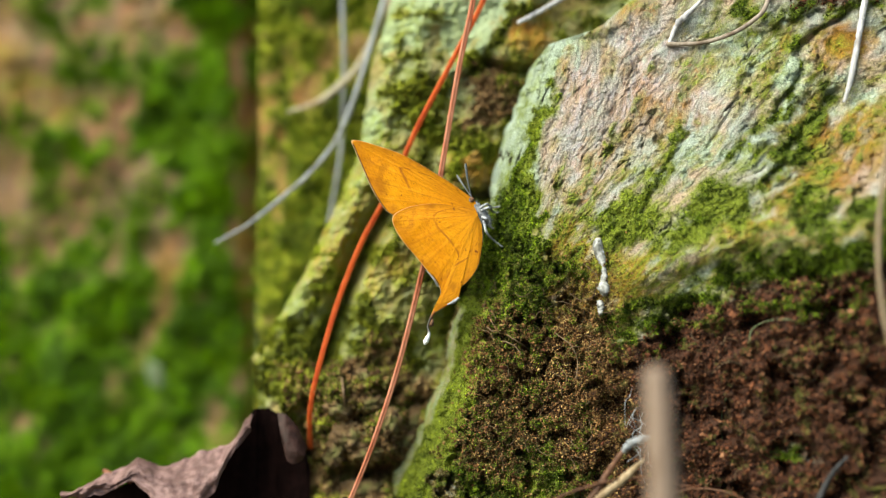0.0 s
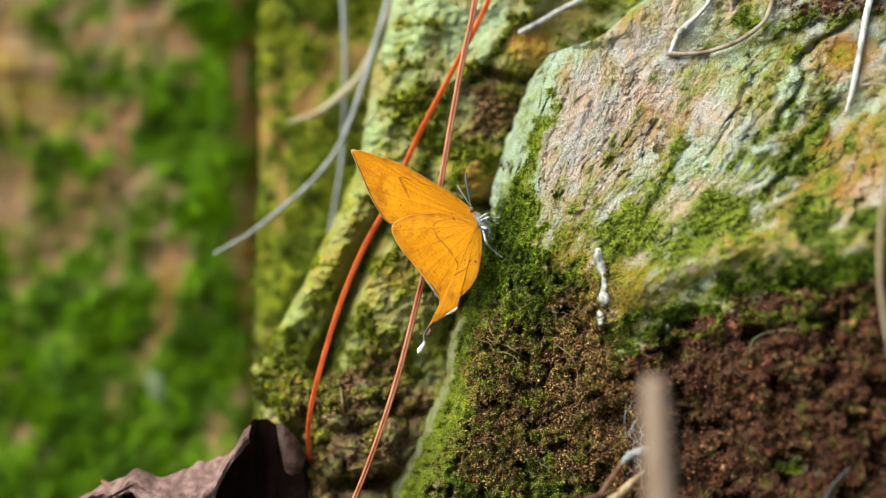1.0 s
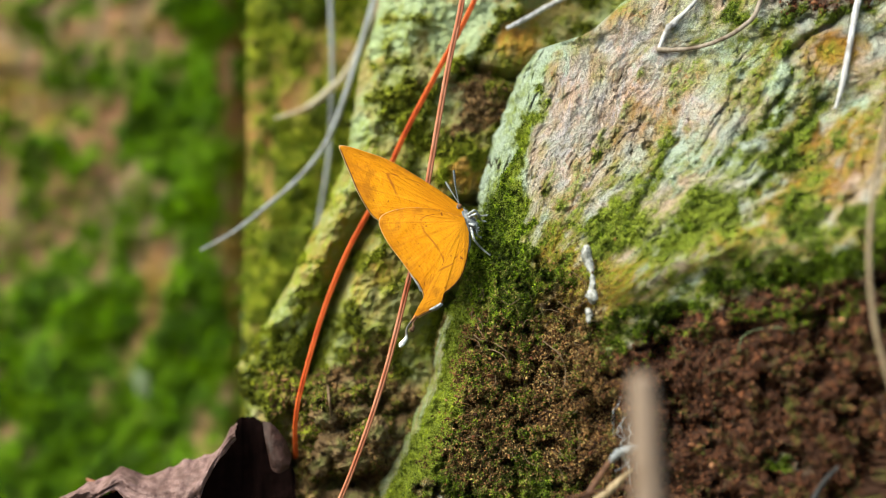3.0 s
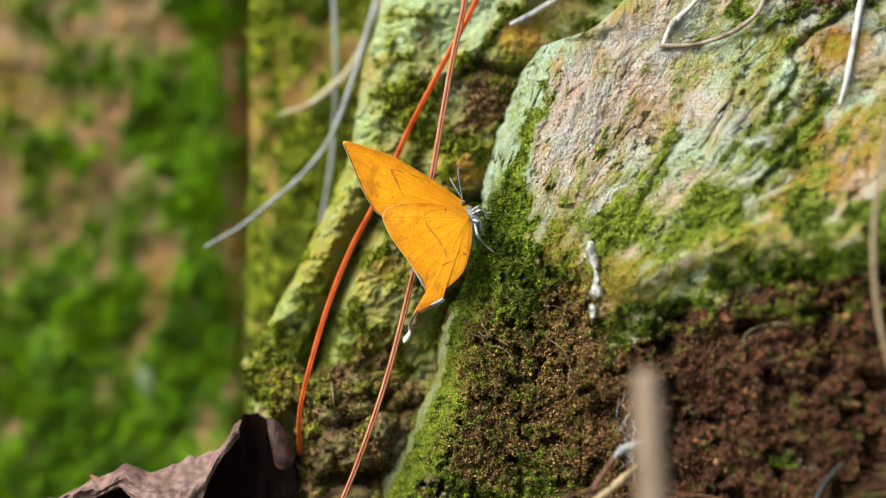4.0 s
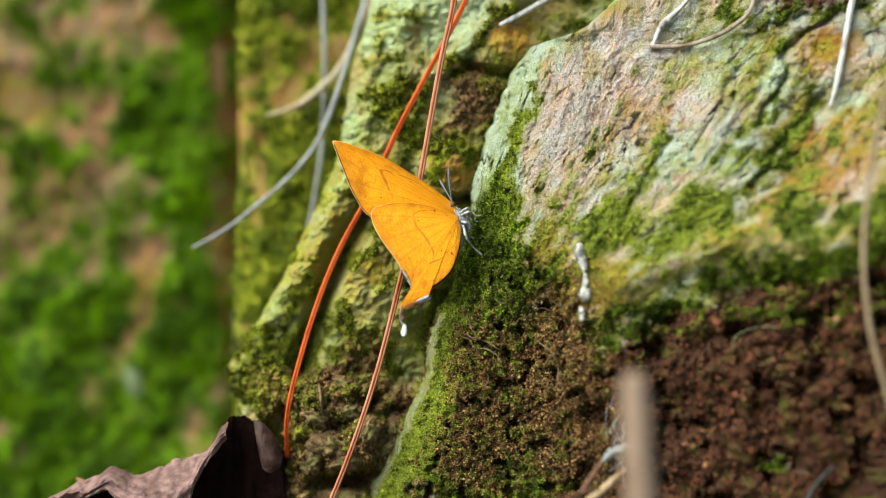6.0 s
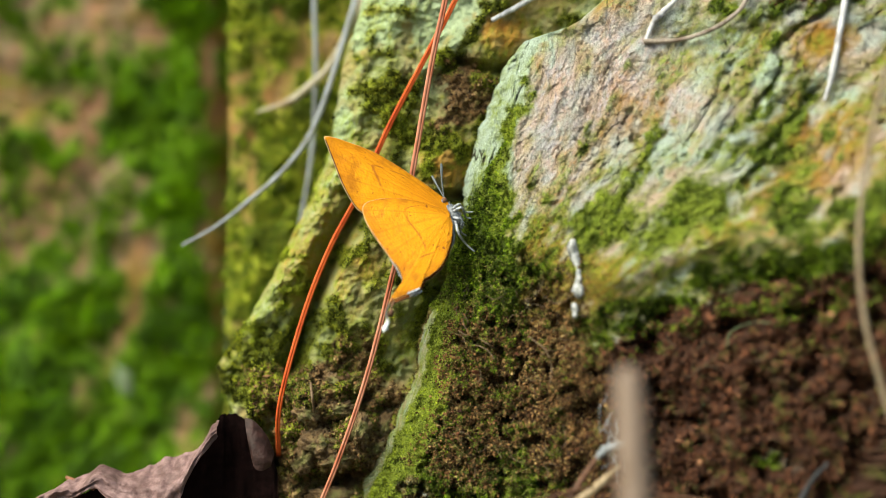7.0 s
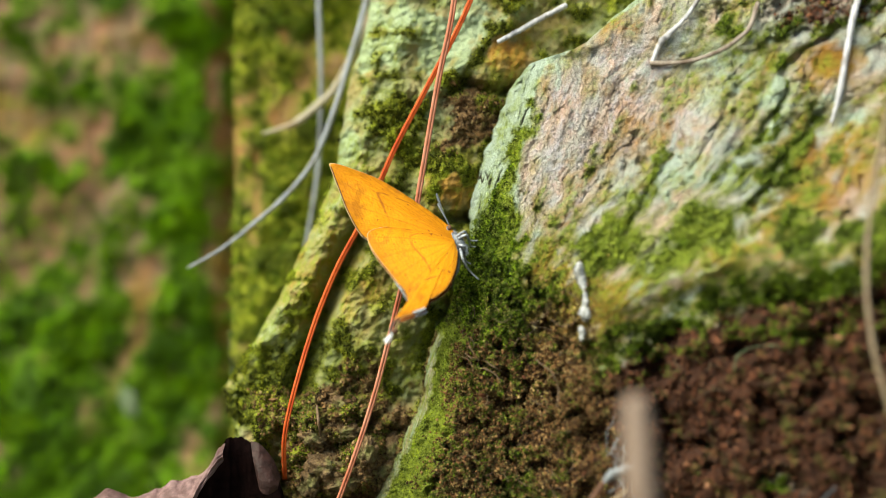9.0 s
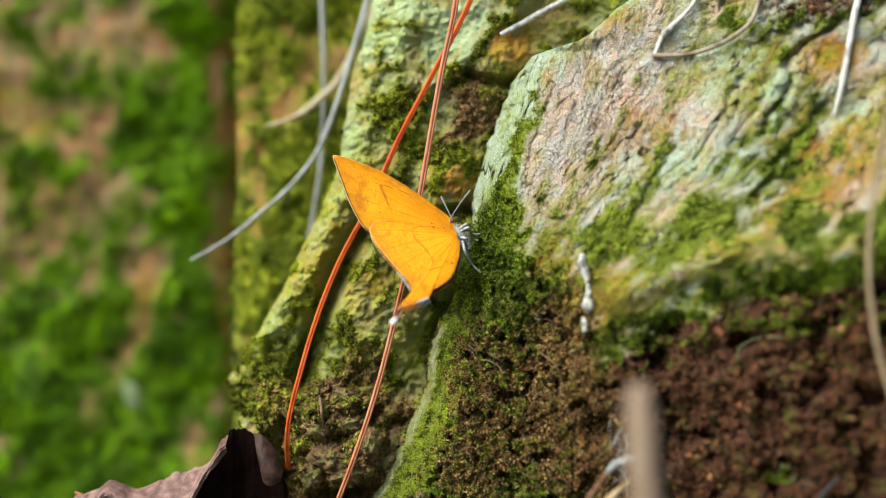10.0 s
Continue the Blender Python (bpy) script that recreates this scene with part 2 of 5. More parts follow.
MOSS_DARK, MOSS_MID, MOSS_LIGHT = (0.025, 0.042, 0.005), (0.115, 0.155, 0.014), (0.33, 0.37, 0.045)
front_stone = stone_material("front_stone", (0.39, 0.44, 0.41), (0.50, 0.365, 0.285), (0.43, 0.515, 0.425), (0.26, 0.325, 0.022), MOSS_DARK, MOSS_MID, (0.30, 0.36, 0.04), (0.010, 0.004, 0.003), (0.125, 0.050, 0.028))
rear_stone = stone_material("rear_stone", (0.23, 0.25, 0.13), (0.27, 0.205, 0.075), (0.32, 0.385, 0.245), (0.195, 0.25, 0.018), MOSS_DARK, (0.115, 0.13, 0.010), (0.34, 0.37, 0.025), (0.05, 0.027, 0.013), (0.30, 0.185, 0.085), 1.0, 0.55, 0.3)
wall_stone = stone_material("wall_stone", (0.21, 0.14, 0.088), (0.26, 0.125, 0.066), (0.23, 0.185, 0.135), (0.12, 0.16, 0.018), (0.022, 0.055, 0.004), (0.065, 0.135, 0.005), (0.18, 0.33, 0.005), (0.05, 0.03, 0.017), (0.15, 0.08, 0.05), 0.6, 0.8, 0.4)
middle_stone = stone_material("middle_stone", (0.26, 0.18, 0.075), (0.32, 0.15, 0.055), (0.31, 0.30, 0.17), (0.26, 0.26, 0.035), (0.035, 0.065, 0.006), (0.14, 0.165, 0.010), (0.34, 0.36, 0.025), (0.05, 0.03, 0.017), (0.18, 0.11, 0.05), 0.8, 0.8, 0.4)


def moss_material(name, dark, mid, light, patches=0.16, mottle=1.0):
    n = Nodes(name, 0.75)
    c = n.ramp(n.island(), (0.0, dark), (0.30, dark), (0.62, mid), (0.96, light))
    patch = n.ramp(n.noise(patches, 4, 0.6), (0.34, 0.35), (0.66, 1.3))
    c = n.mix(mottle, c, patch, "MULTIPLY")
    c = n.mix(mottle, c, n.ramp(n.noise(patches * 4.5, 3, 0.6), (0.38, 0.30), (0.62, 1.6)), "MULTIPLY")
    n.colour(c)
    n.glow_through(c, 0.25)
    n.put(n.shader.inputs["Specular IOR Level"], 0.15)
    return n.mat


moss_green = moss_material("moss_green", (0.030, 0.052, 0.005), (0.115, 0.18, 0.011), (0.27, 0.36, 0.022))
moss_olive = moss_material("moss_olive", (0.026, 0.032, 0.004), (0.125, 0.14, 0.010), (0.32, 0.33, 0.025))
moss_lime = moss_material("moss_lime", (0.12, 0.15, 0.012), (0.24, 0.29, 0.020), (0.35, 0.40, 0.035))
moss_dry = moss_material("moss_dry", (0.09, 0.060, 0.020), (0.245, 0.175, 0.060), (0.40, 0.31, 0.125))
moss_wall = moss_material("moss_wall", (0.030, 0.066, 0.003), (0.075, 0.165, 0.004), (0.23, 0.46, 0.003), 0.11, 1.0)
moss_bright = moss_material("moss_bright", (0.075, 0.155, 0.003), (0.155, 0.31, 0.003), (0.29, 0.48, 0.004), 0.11, 0.5)
moss_middle = moss_material("moss_middle", (0.030, 0.062, 0.005), (0.088, 0.138, 0.008), (0.22, 0.275, 0.014), 0.11, 0.9)


def crumb_material(name, k):
    n = Nodes(name, 0.9)
    tones = ((0.0, (0.014, 0.006, 0.004)), (0.5, (0.085, 0.034, 0.017)), (0.85, (0.20, 0.085, 0.045)), (1.0, (0.27, 0.15, 0.085)))
    c = n.ramp(n.island(), *[(t, tuple(s * v for s, v in zip(k, rgb))) for t, rgb in tones])
    n.colour(c).bump(n.noise(3.0, 4), 0.1)
    n.put(n.shader.inputs["Specular IOR Level"], 0.15)
    return n.mat


crumbs_brown = crumb_material("crumbs_brown", (0.84, 0.74, 0.72))
crumbs_tan = crumb_material("crumbs_tan", (1.1, 1.45, 1.15))
crumbs_dry = crumb_material("crumbs_dry", (1.15, 1.4, 1.05))


def stalk_material(name, a, b, c, per_mm=1.2, rough=0.6, stretch=(1, 1, 0.15), turn=(0, 0, 0)):
    n = Nodes(name, rough)
    grain = n.noise(per_mm, 5, 0.6, stretch=stretch, turn=turn)
    col = n.mix(n.ramp(grain, (0.35, 0), (0.62, 1)), a, b)
    col = n.mix(n.ramp(n.noise(0.3, 4), (0.52, 0), (0.7, 1)), col, c)
    n.colour(col).bump(grain, 0.06, 0.7)
    n.put(n.shader.inputs["Specular IOR Level"], 0.2)
    return n.mat


needle_red = stalk_material("needle_red", (0.41, 0.055, 0.009), (0.46, 0.085, 0.018), (0.31, 0.036, 0.008), 2.0, 0.7, turn=(0, 20, 0))
needle_dull = stalk_material("needle_dull", (0.31, 0.095, 0.050), (0.40, 0.165, 0.105), (0.26, 0.06, 0.025), 2.0, 0.6, turn=(0, 20, 0))
stem_grey = stalk_material("stem_grey", (0.155, 0.165, 0.185), (0.22, 0.23, 0.255), (0.135, 0.13, 0.125))
stem_tan = stalk_material("stem_tan", (0.228, 0.198, 0.144), (0.288, 0.252, 0.192), (0.180, 0.120, 0.072))
twig_pale = stalk_material("twig_pale", (0.22, 0.21, 0.225), (0.44, 0.43, 0.46), (0.12, 0.10, 0.095), 2.0)
twig_brown = stalk_material("twig_brown", (0.156, 0.120, 0.096), (0.240, 0.198, 0.168), (0.096, 0.066, 0.048), 2.0)
straw = stalk_material("straw", (0.20, 0.135, 0.075), (0.31, 0.235, 0.155), (0.11, 0.06, 0.03), 1.5)
stick_beige = stalk_material("stick_beige", (0.155, 0.105, 0.082), (0.215, 0.155, 0.125), (0.11, 0.068, 0.045), 0.6)
root_brown = stalk_material("root_brown", (0.080, 0.048, 0.028), (0.140, 0.095, 0.058), (0.060, 0.036, 0.024), 2.5)
root_green = stalk_material("root_green", (0.060, 0.096, 0.042), (0.108, 0.132, 0.072), (0.096, 0.066, 0.048), 2.5)


# ---- the ground ----
def build_ground():
    n = Nodes("forest_floor", 0.95)
    c = n.mix(n.ramp(n.noise(0.05, 6), (0.4, 0), (0.6, 1)), (0.055, 0.036, 0.022), (0.13, 0.085, 0.05))
    c = n.mix(n.ramp(n.noise(0.008, 5), (0.5, 0), (0.62, 1)), c, (0.05, 0.08, 0.02))
    n.colour(c).bump(n.noise(0.3, 6, 0.7), 2.0)
    r = np.concatenate([np.linspace(0, 400, 41), [800, 2000, 6000, 20000, 100000, 400000]])
    a = np.linspace(0, 2 * np.pi, 97)
    X, Z = r[:, None] * np.cos(a)[None], r[:, None] * np.sin(a)[None]
    H = np.minimum(0.0, 2.0 * fbm(X, Z, 40, 4, 3) - 2.0)
    tagged(part("ground", sheet_mesh("ground", X, Z, H), n.mat), "brown forest soil with bits of moss", "ground", kind="structure")


build_ground()


# ---- the boulders ----
def front_edge(z):
    return along(z, ((240, 70), (130, 60), (100, 42), (85.2, 26.0), (81.8, 21.6), (80.2, 15.6), (77.8, 13.1), (74.0, 11.6), (68.8, 9.7), (63.6, 8.0), (58.8, 7.3), (55.3, 7.0),
                     (50.9, 6.2), (46.1, 4.9), (42.1, 2.5), (37.3, 1.3), (30.9, -0.3), (25.4, -2.7), (19.0, -5.9), (15.0, -7.7), (0, -13), (-5, -14)))


def front_crest(z):
    """Where the side that looks left meets the broad face."""
    return along(z, ((240, 78), (130, 66), (90, 34), (79.2, 18.0), (73.2, 16.0), (66.0, 14.4), (58.8, 13.9), (51.7, 13.4), (45.3, 11.6), (40.5, 6.6), (37.3, 6.4), (30.1, 4.9), (23.0, 2.4), (17.4, -0.4), (0, -2)))


def front_lip(x):
    """Height of the lip over the hollow."""
    return along(x, ((-20, 54.9), (14.0, 50.1), (24.4, 44.3), (31.6, 47.4), (41.1, 51.0), (50.7, 50.1), (62.5, 53.3), (120, 54.9)))


CRACKS = (
    (0.45, 1.3, ((57.1, 83.4), (53.1, 80.8), (50.1, 78.8), (50.5, 75.2), (47.9, 70.8), (46.1, 68.0))),
    (0.5, 0.8, ((54.7, 72.0), (52.3, 68.8), (49.1, 65.2), (44.7, 58.8))),
    (0.35, 0.5, ((34.4, 66.0), (30.0, 58.8), (28.0, 54.9))),
    (0.25, 0.2, ((24.4, 70.0), (22.0, 64.4), (20.4, 61.2))),
    (0.25, 0.35, ((17.2, 72.4), (15.2, 66.8), (14.2, 60.4), (13.6, 51.7))),
    (0.3, 0.4, ((43.5, 75.6), (40.3, 69.2), (37.1, 64.4))),
    (0.4, 1.0, ((7.7, 53.3), (9.6, 47.7), (12.8, 43.7))),
)


def build_front():
    s = steps((-40, -4, 1.5), (-4, 64, 0.16), (64, 130, 2.0), (130, 420, 6.0))
    z = steps((-4, 12, 0.6), (12, 90, 0.16), (90, 125, 1.5), (125, 230, 4.0))
    S, Z = np.meshgrid(s, z)
    edge = front_edge(Z) + 0.5 * fbm(Z, Z * 0 + 3, 7, 4, 11) + 0.35 * fbm(Z, Z * 0 + 5, 2.2, 4, 12)
    X = edge + softplus(S, 0.9)
    wrap = softplus(-S, 0.9)
    crest, lip = front_crest(Z), front_lip(X)
    right = step(17.2, 26.0, X)
    Y = -1.0 - 0.20 * (X - 14) + 0.0 * Z
    Y += 0.26 * softplus(Z - lip, 1.5) * (0.75 + 0.25 * right)
    Y += 1.15 * softplus(crest - X, 0.8)
    under = step(0, 8, lip - Z)
    Y += right * (1.6 * under - 1.3 * np.exp(-((Z - lip - 0.6) / 2.4) ** 2)) + (1 - right) * 1.8 * under
    Y += 0.9 * softplus(Z - 96, 4) + 0.004 * softplus(X - 150, 10) ** 2 + 12 * fbm(X, Z, 90, 3, 4) * step(70, 160, np.maximum(X, Z))
    Y += wrap * 1.0 + 3.0 * step(28, 12, X)
    # the right flank leans out towards its foot
    Y -= 0.09 * softplus(X - 24, 3) * step(20, 0, Z - lip) - 0.05 * softplus(X - 24, 3) * step(4, 22, Z - lip)
    # hollows and swellings
    Y += 1.2 * blob(X, Z, 18.0, 40.5, 5, 6) - 0.6 * blob(X, Z, 24.0, 40.5, 3, 7) + 0.2 * blob(X, Z, 31.6, 58.8, 6, 7, 40)
    Y += -1.2 * blob(X, Z, 41.1, 69.2, 9, 5, 45) + 1.5 * blob(X, Z, 54.7, 70.8, 2.2, 3.0) - 1.2 * blob(X, Z, 57.1, 76.4, 6, 4)
    Y += 0.9 * blob(X, Z, 14.0, 34.1, 3.5, 2.5) - 1.2 * blob(X, Z, 22.0, 34.1, 3, 4)
    Y -= 1.0 * blob(X, Z, 24.0, 73.2, 5, 7) + 1.0 * blob(X, Z, 25.2, 58.8, 5, 7)
    # strata that climb to the right, then lumps and grain
    # (the bedding fans out from the stone's lower left)
    U, V = np.hypot(X + 4, Z - 18), 45 * np.arctan2(Z - 18, X + 4)
    V = V + 0.8 * fbm(X, Z, 12, 3, 20)
    upper = step(-2, 3, Z - lip)
    ledges = np.zeros_like(Y)
    for size, deep, seed in ((6.0, 1.0, 21), (2.4, 0.5, 22), (0.9, 0.16, 23)):
        v = V / size + 0.6 * fbm(U, V, size * 6, 3, seed)
        saw = v - np.floor(v)
        there = step(-0.25, 0.3, fbm(U * 0.35, V, size * 1.6, 3, seed + 5))
        ledges += deep * there * (np.minimum(saw / 0.85, (1 - saw) / 0.15) - 0.5)
    Y += upper * (-0.55 * ledges * (0.55 + 0.45 * step(18, 26, X) + 1.3 * step(34, 46, X) * step(24, 10, Z - lip)) - 0.11 * ridged(U * 0.14, V, 2.2, 3, 24) + 0.10 * fbm(U * 0.22, V, 0.8, 4, 5))
    Y += (0.9 - 0.6 * upper) * fbm(X, Z, 14, 3, 8) + (0.35 - 0.27 * upper) * fbm(X, Z, 3.0, 4, 9)
    for width, depth, line in CRACKS:
        d = reach(X + 0.5 * fbm(X, Z, 3, 3, 31), Z + 0.5 * fbm(X, Z, 3, 3, 32), line)
        Y += depth * np.exp(-(d / width) ** 2) - 0.3 * depth * np.exp(-((d - 1.3) / 0.9) ** 2)
    # what covers it, with ragged borders
    x = X + 1.6 * fbm(X, Z, 6, 4, 71) + 0.5 * fbm(X, Z, 1.5, 3, 72)
    z = Z + 1.6 * fbm(X, Z, 6, 4, 73) + 0.5 * fbm(X, Z, 1.5, 3, 74)
    grain = 0.34 * fbm(X, Z, 2.2, 5, 41) + 0.30 * fbm(X, Z, 9, 3, 42)
    streak = 0.5 * fbm(U * 0.2, V, 3.2, 5, 43)
    below = lip - z
    thread = 0.5 * fbm(U * 0.25, V, 1.5, 4, 46)
    soil = right * step(2.5, 9.5, below + 0.16 * (X - 40)) * 1.1
    soil += 0.32 * (1 - right) * step(47.7, 40.5, Z) * step(2.5, 4.5, x - edge)
    soil += 0.6 * blob(x, z, 17.2, 39.7, 5.5, 7) + 0.65 * blob(x, z, 20.4, 26.2, 7.5, 10) + 0.45 * blob(x, z, 11.6, 33.3, 6, 5) + 0.7 * blob(x, z, 7.7, 23.0, 6, 7) + 0.5 * blob(x, z, 6.1, 34.1, 4, 6) + 0.8 * grain
    moss = 1.0 * np.exp(-(reach(x, z, ((16.0, 71.6), (13.6, 66.0), (11.6, 60.4), (10.7, 56.5))) / 1.3) ** 2) + 1.0 * np.exp(-(reach(x, z, ((11.2, 54.1), (9.6, 50.1), (7.7, 43.7))) / 3.0) ** 2)
    moss += 0.8 * blob(x, z, 10.4, 52.5, 3.5, 5) + 0.95 * blob(x, z, 8.5, 43.7, 6.0, 8) + 0.8 * blob(x, z, 7.7, 27.8, 5, 13) + 0.9 * blob(x, z, 13.2, 17.4, 8, 5) + 0.5 * blob(x, z, 18.0, 34.1, 7, 7)
    moss += 0.66 * right * step(-0.4, 2.6, below) * (1 - step(4.5, 11.0, below + 0.12 * (X - 40)))
    moss += 0.85 * blob(x, z, 34.4, 54.5, 13, 4.5, 33) + 0.7 * blob(x, z, 27.6, 58.8, 3, 6, -30) + 0.6 * blob(x, z, 40.3, 62.0, 10, 2.8, 50) + 0.55 * blob(x, z, 25.2, 53.3, 5, 5)
    moss += 0.8 * blob(x, z, 24.8, 66.4, 1.5, 4, -30) + 0.8 * blob(x, z, 33.6, 66.0, 1.2, 2.5, -30) + 0.8 * blob(x, z, 45.9, 83.7, 12, 2.0) + 0.7 * blob(x, z, 60.3, 84.4, 6, 3)
    moss += 0.8 * np.exp(-(reach(x, z, CRACKS[0][2]) / 0.7) ** 2) + 0.6 * np.exp(-(reach(x, z, CRACKS[1][2]) / 1.2) ** 2) + 0.6 * np.exp(-(reach(x, z, CRACKS[2][2]) / 0.8) ** 2)
    moss += 0.6 * blob(x, z, 18.0, 47.7, 5, 4) + 0.5 * step(83.6, 92, Z) + 0.45 * blob(x, z, 53.1, 58.8, 9, 7) + 0.6 * blob(x, z, 52.3, 48.9, 4, 3)
    strip = step(-0.3, 0.4, X - edge) * (1 - step(-1.2, 0.4, x - crest)) * step(-2, 3, 42.9 - Z)
    lime = 1.2 * strip + 0.55 * np.exp(-(reach(x, z, ((15.2, 70.8), (12.8, 58.8), (11.6, 53.3))) / 1.6) ** 2) + 0.35 * blob(x, z, 34.0, 54.1, 12, 5, 35) + 0.7 * blob(x, z, 13.2, 16.4, 4.5, 2.5) + 0.12 * (1 - right) * (1 - upper) + 0.3 * blob(x, z, 27.6, 58.8, 4, 6) + 0.8 * grain + 0.30 * upper * (1 - step(39.5, 49.1, X))
    moss = moss + 0.9 * strip + 0.42 * (1 - upper) * (1 - right) + grain * 0.9 + (0.5 * streak + 0.5 * thread) * upper - 0.06
    algae = 0.45 + 0.5 * blob(x, z, 33.2, 53.3, 15, 8, 30) + 0.05 * blob(x, z, 53.1, 61.2, 12, 10) + 0.35 * blob(x, z, 42.7, 77.2, 9, 6) + 0.4 * blob(x, z, 9.2, 61.2, 5, 12) - 0.45 * blob(x, z, 24.4, 71.6, 8, 6, 30) - 0.35 * blob(x, z, 36.4, 68.4, 4, 4) + 0.5 * streak + 0.6 * grain + 1.1 * thread + 0.02
    side = (1 - step(-1.5, 0.3, X - crest)) * step(53.3, 58.1, Z)
    algae -= 0.25 * side
    rose = 1.2 * blob(x, z, 18.8, 60.8, 6, 7.5, 15) + 0.9 * blob(x, z, 19.6, 72.0, 4, 5) + 0.8 * blob(x, z, 30.0, 73.2, 7, 6, 30) + 0.7 * blob(x, z, 37.9, 71.6, 5, 7, 30) + 0.9 * blob(x, z, 30.0, 81.2, 8, 5) + 0.7 * blob(x, z, 53.9, 55.7, 8, 3.5, 35) + 0.6 * blob(x, z, 46.7, 50.9, 5, 3, 25) + 0.6 * blob(x, z, 60.3, 47.7, 3, 3) + 0.7 * grain + 0.5 * streak - 0.8 * side
    algae -= 0.10 * np.clip(rose, 0, 1)
    pale = 0.95 * blob(x, z, 11.2, 66.8, 3.2, 10, -10) + 0.6 * blob(x, z, 41.1, 76.4, 9, 4, 20) + 0.4 * blob(x, z, 48.3, 73.2, 4, 6) + 0.7 * blob(x, z, 18.0, 79.2, 4, 2, 20)
    pale += 0.7 * blob(x, z, 37.1, 65.2, 3.0, 6, -35) + 0.65 * blob(x, z, 57.1, 70.0, 6, 2.5) + 0.9 * side + 0.3 * (1 - step(0.4, 1.6, X - edge)) * step(15.0, 40.5, Z) + 0.12 * upper + grain * 1.1 + streak * 0.6 - 0.7 * thread + 0.06
    pale *= 1 - (1 - upper) * step(46.9, 40.5, Z) * 0.9 * step(0.6, 2.0, X - edge)
    ochre = 0.9 * blob(x, z, 56.3, 78.8, 4, 3.5) + 0.4 * blob(x, z, 29.2, 83.6, 5, 2.5) + 0.4 * np.exp(-((z - lip - 1.2) / 1.8) ** 2) * step(29.2, 42.7, X) + 0.5 * blob(x, z, 55.5, 61.2, 9, 6, 40)
    ochre += 0.5 * blob(x, z, 51.5, 66.8, 2.5, 3) + 0.45 * blob(x, z, 31.6, 70.0, 6, 5) + 0.35 * blob(x, z, 21.2, 62.0, 5, 4) + 0.5 * blob(x, z, 26.8, 49.3, 3, 4) + 0.6 * blob(x, z, 49.1, 56.5, 8, 3, 30) + streak * 0.9 + thread * 0.8 + grain * 0.9 + 0.24
    ochre -= 0.7 * side
    ochre += 0.4 * (1 - right) * (1 - upper) + 0.55 * blob(x, z, 18.8, 44.5, 5.5, 8) + 0.4 * blob(x, z, 26.8, 43.7, 6, 4)
    moss += 0.45 * blob(x, z, 22.0, 54.1, 5, 3.5)
    soil -= 0.3 * blob(x, z, 18.8, 42.1, 6, 6)
    moss -= 0.75 * blob(x, z, 18.8, 44.5, 5.5, 8) + 0.35 * blob(x, z, 26.8, 44.5, 6, 4)
    rim = (1 - step(0.9, 1.9, X - edge + 0.5 * grain)) * step(43.7, 40.5, Z)
    moss *= 1 - 0.85 * rim
    pale += 0.35 * rim
    algae += 0.55 * rim
    ochre -= 0.5 * rim
    thick = np.clip(1.0 * blob(x, z, 35.5, 54.0, 13, 5.0, 40) + blob(x, z, 10.5, 50.0, 4, 8) + blob(x, z, 50, 83, 14, 3) + np.exp(-(reach(x, z, CRACKS[0][2]) / 1.0) ** 2), 0, 1)
    moss -= 0.25 * upper * (1 - thick) * step(15, 18, X)
    moss += 0.9 * step(33, 46, X) * step(0, 6, Z - lip) * (streak + 0.3 * fbm(U * 0.3, V, 6, 3, 48))
    moss += 0.65 * step(34, 44, X) * step(16, 4, Z - lip) * step(0, 3, Z - lip) * step(-0.1, 0.25, fbm(U * 0.25, V, 5, 3, 49))
    pale -= 0.35 * step(36, 46, X) * step(20, 8, Z - lip)
    moss += 0.22 * step(38, 48, X) * step(18, 6, Z - lip)
    moss += 0.9 * blob(x, z, 46.5, 21.5, 3.5, 1.5) + 0.6 * blob(x, z, 15.5, 17, 4.5, 2.5)
    soil -= 0.6 * blob(x, z, 46.5, 21.5, 3.5, 1.5)
    soil += 0.8 * blob(x, z, 57, 86.5, 9, 3.0) + 0.5 * blob(x, z, 39.5, 87, 2.5, 2)
    foot_of_face = blob(x, z, 17.5, 51.0, 5.5, 4.0)
    moss += 0.75 * foot_of_face * (0.6 + 1.2 * grain)
    algae += 0.4 * foot_of_face
    rose -= 0.8 * foot_of_face
    pale -= 0.6 * foot_of_face
    ochre += 0.25 * foot_of_face
    near_lip = np.exp(-((z - lip - 1.5) / 3.0) ** 2) * right
    pale -= 0.6 * near_lip
    algae += 0.35 * near_lip
    ochre += 0.15 * near_lip
    moss += 0.15 * near_lip
    hair = np.exp(-(fbm(X - 0.25 * Z, Z * 0.18, 2.0, 4, 37) / 0.08) ** 2) * np.clip(2.0 * fbm(X, Z, 5, 2, 38) + 0.55, 0, 1) * side
    hair += 0.8 * np.exp(-(fbm(U * 0.18, V, 2.2, 4, 39) / 0.03) ** 2) * np.clip(2.4 * fbm(X, Z, 6, 2, 40) + 0.15, 0, 1) * upper * (1 - side)
    Y += 0.7 * hair
    soil_c = np.clip(soil, 0, 1)
    moss = moss * (1 - 0.7 * step(0.55, 0.95, soil)) + 0.9 * step(-0.10, 0.3, fbm(X, Z, 2.4, 4, 77)) * soil_c * (1 - 0.6 * right * step(8, 13, below))
    facet = np.exp(-((X - edge - 2.0) / 3.0) ** 2) * upper * step(51.7, 58.1, Z)
    Y += facet * (-0.42 * ridged(X - 0.15 * Z, Z * 0.22, 1.5, 3, 35) + 0.22 * fbm(X, Z * 0.35, 0.9, 3, 36))
    earthy = np.clip(soil_c + (1 - upper) * (1 - right) * 0.7, 0, 1) * (1 - 0.8 * strip)
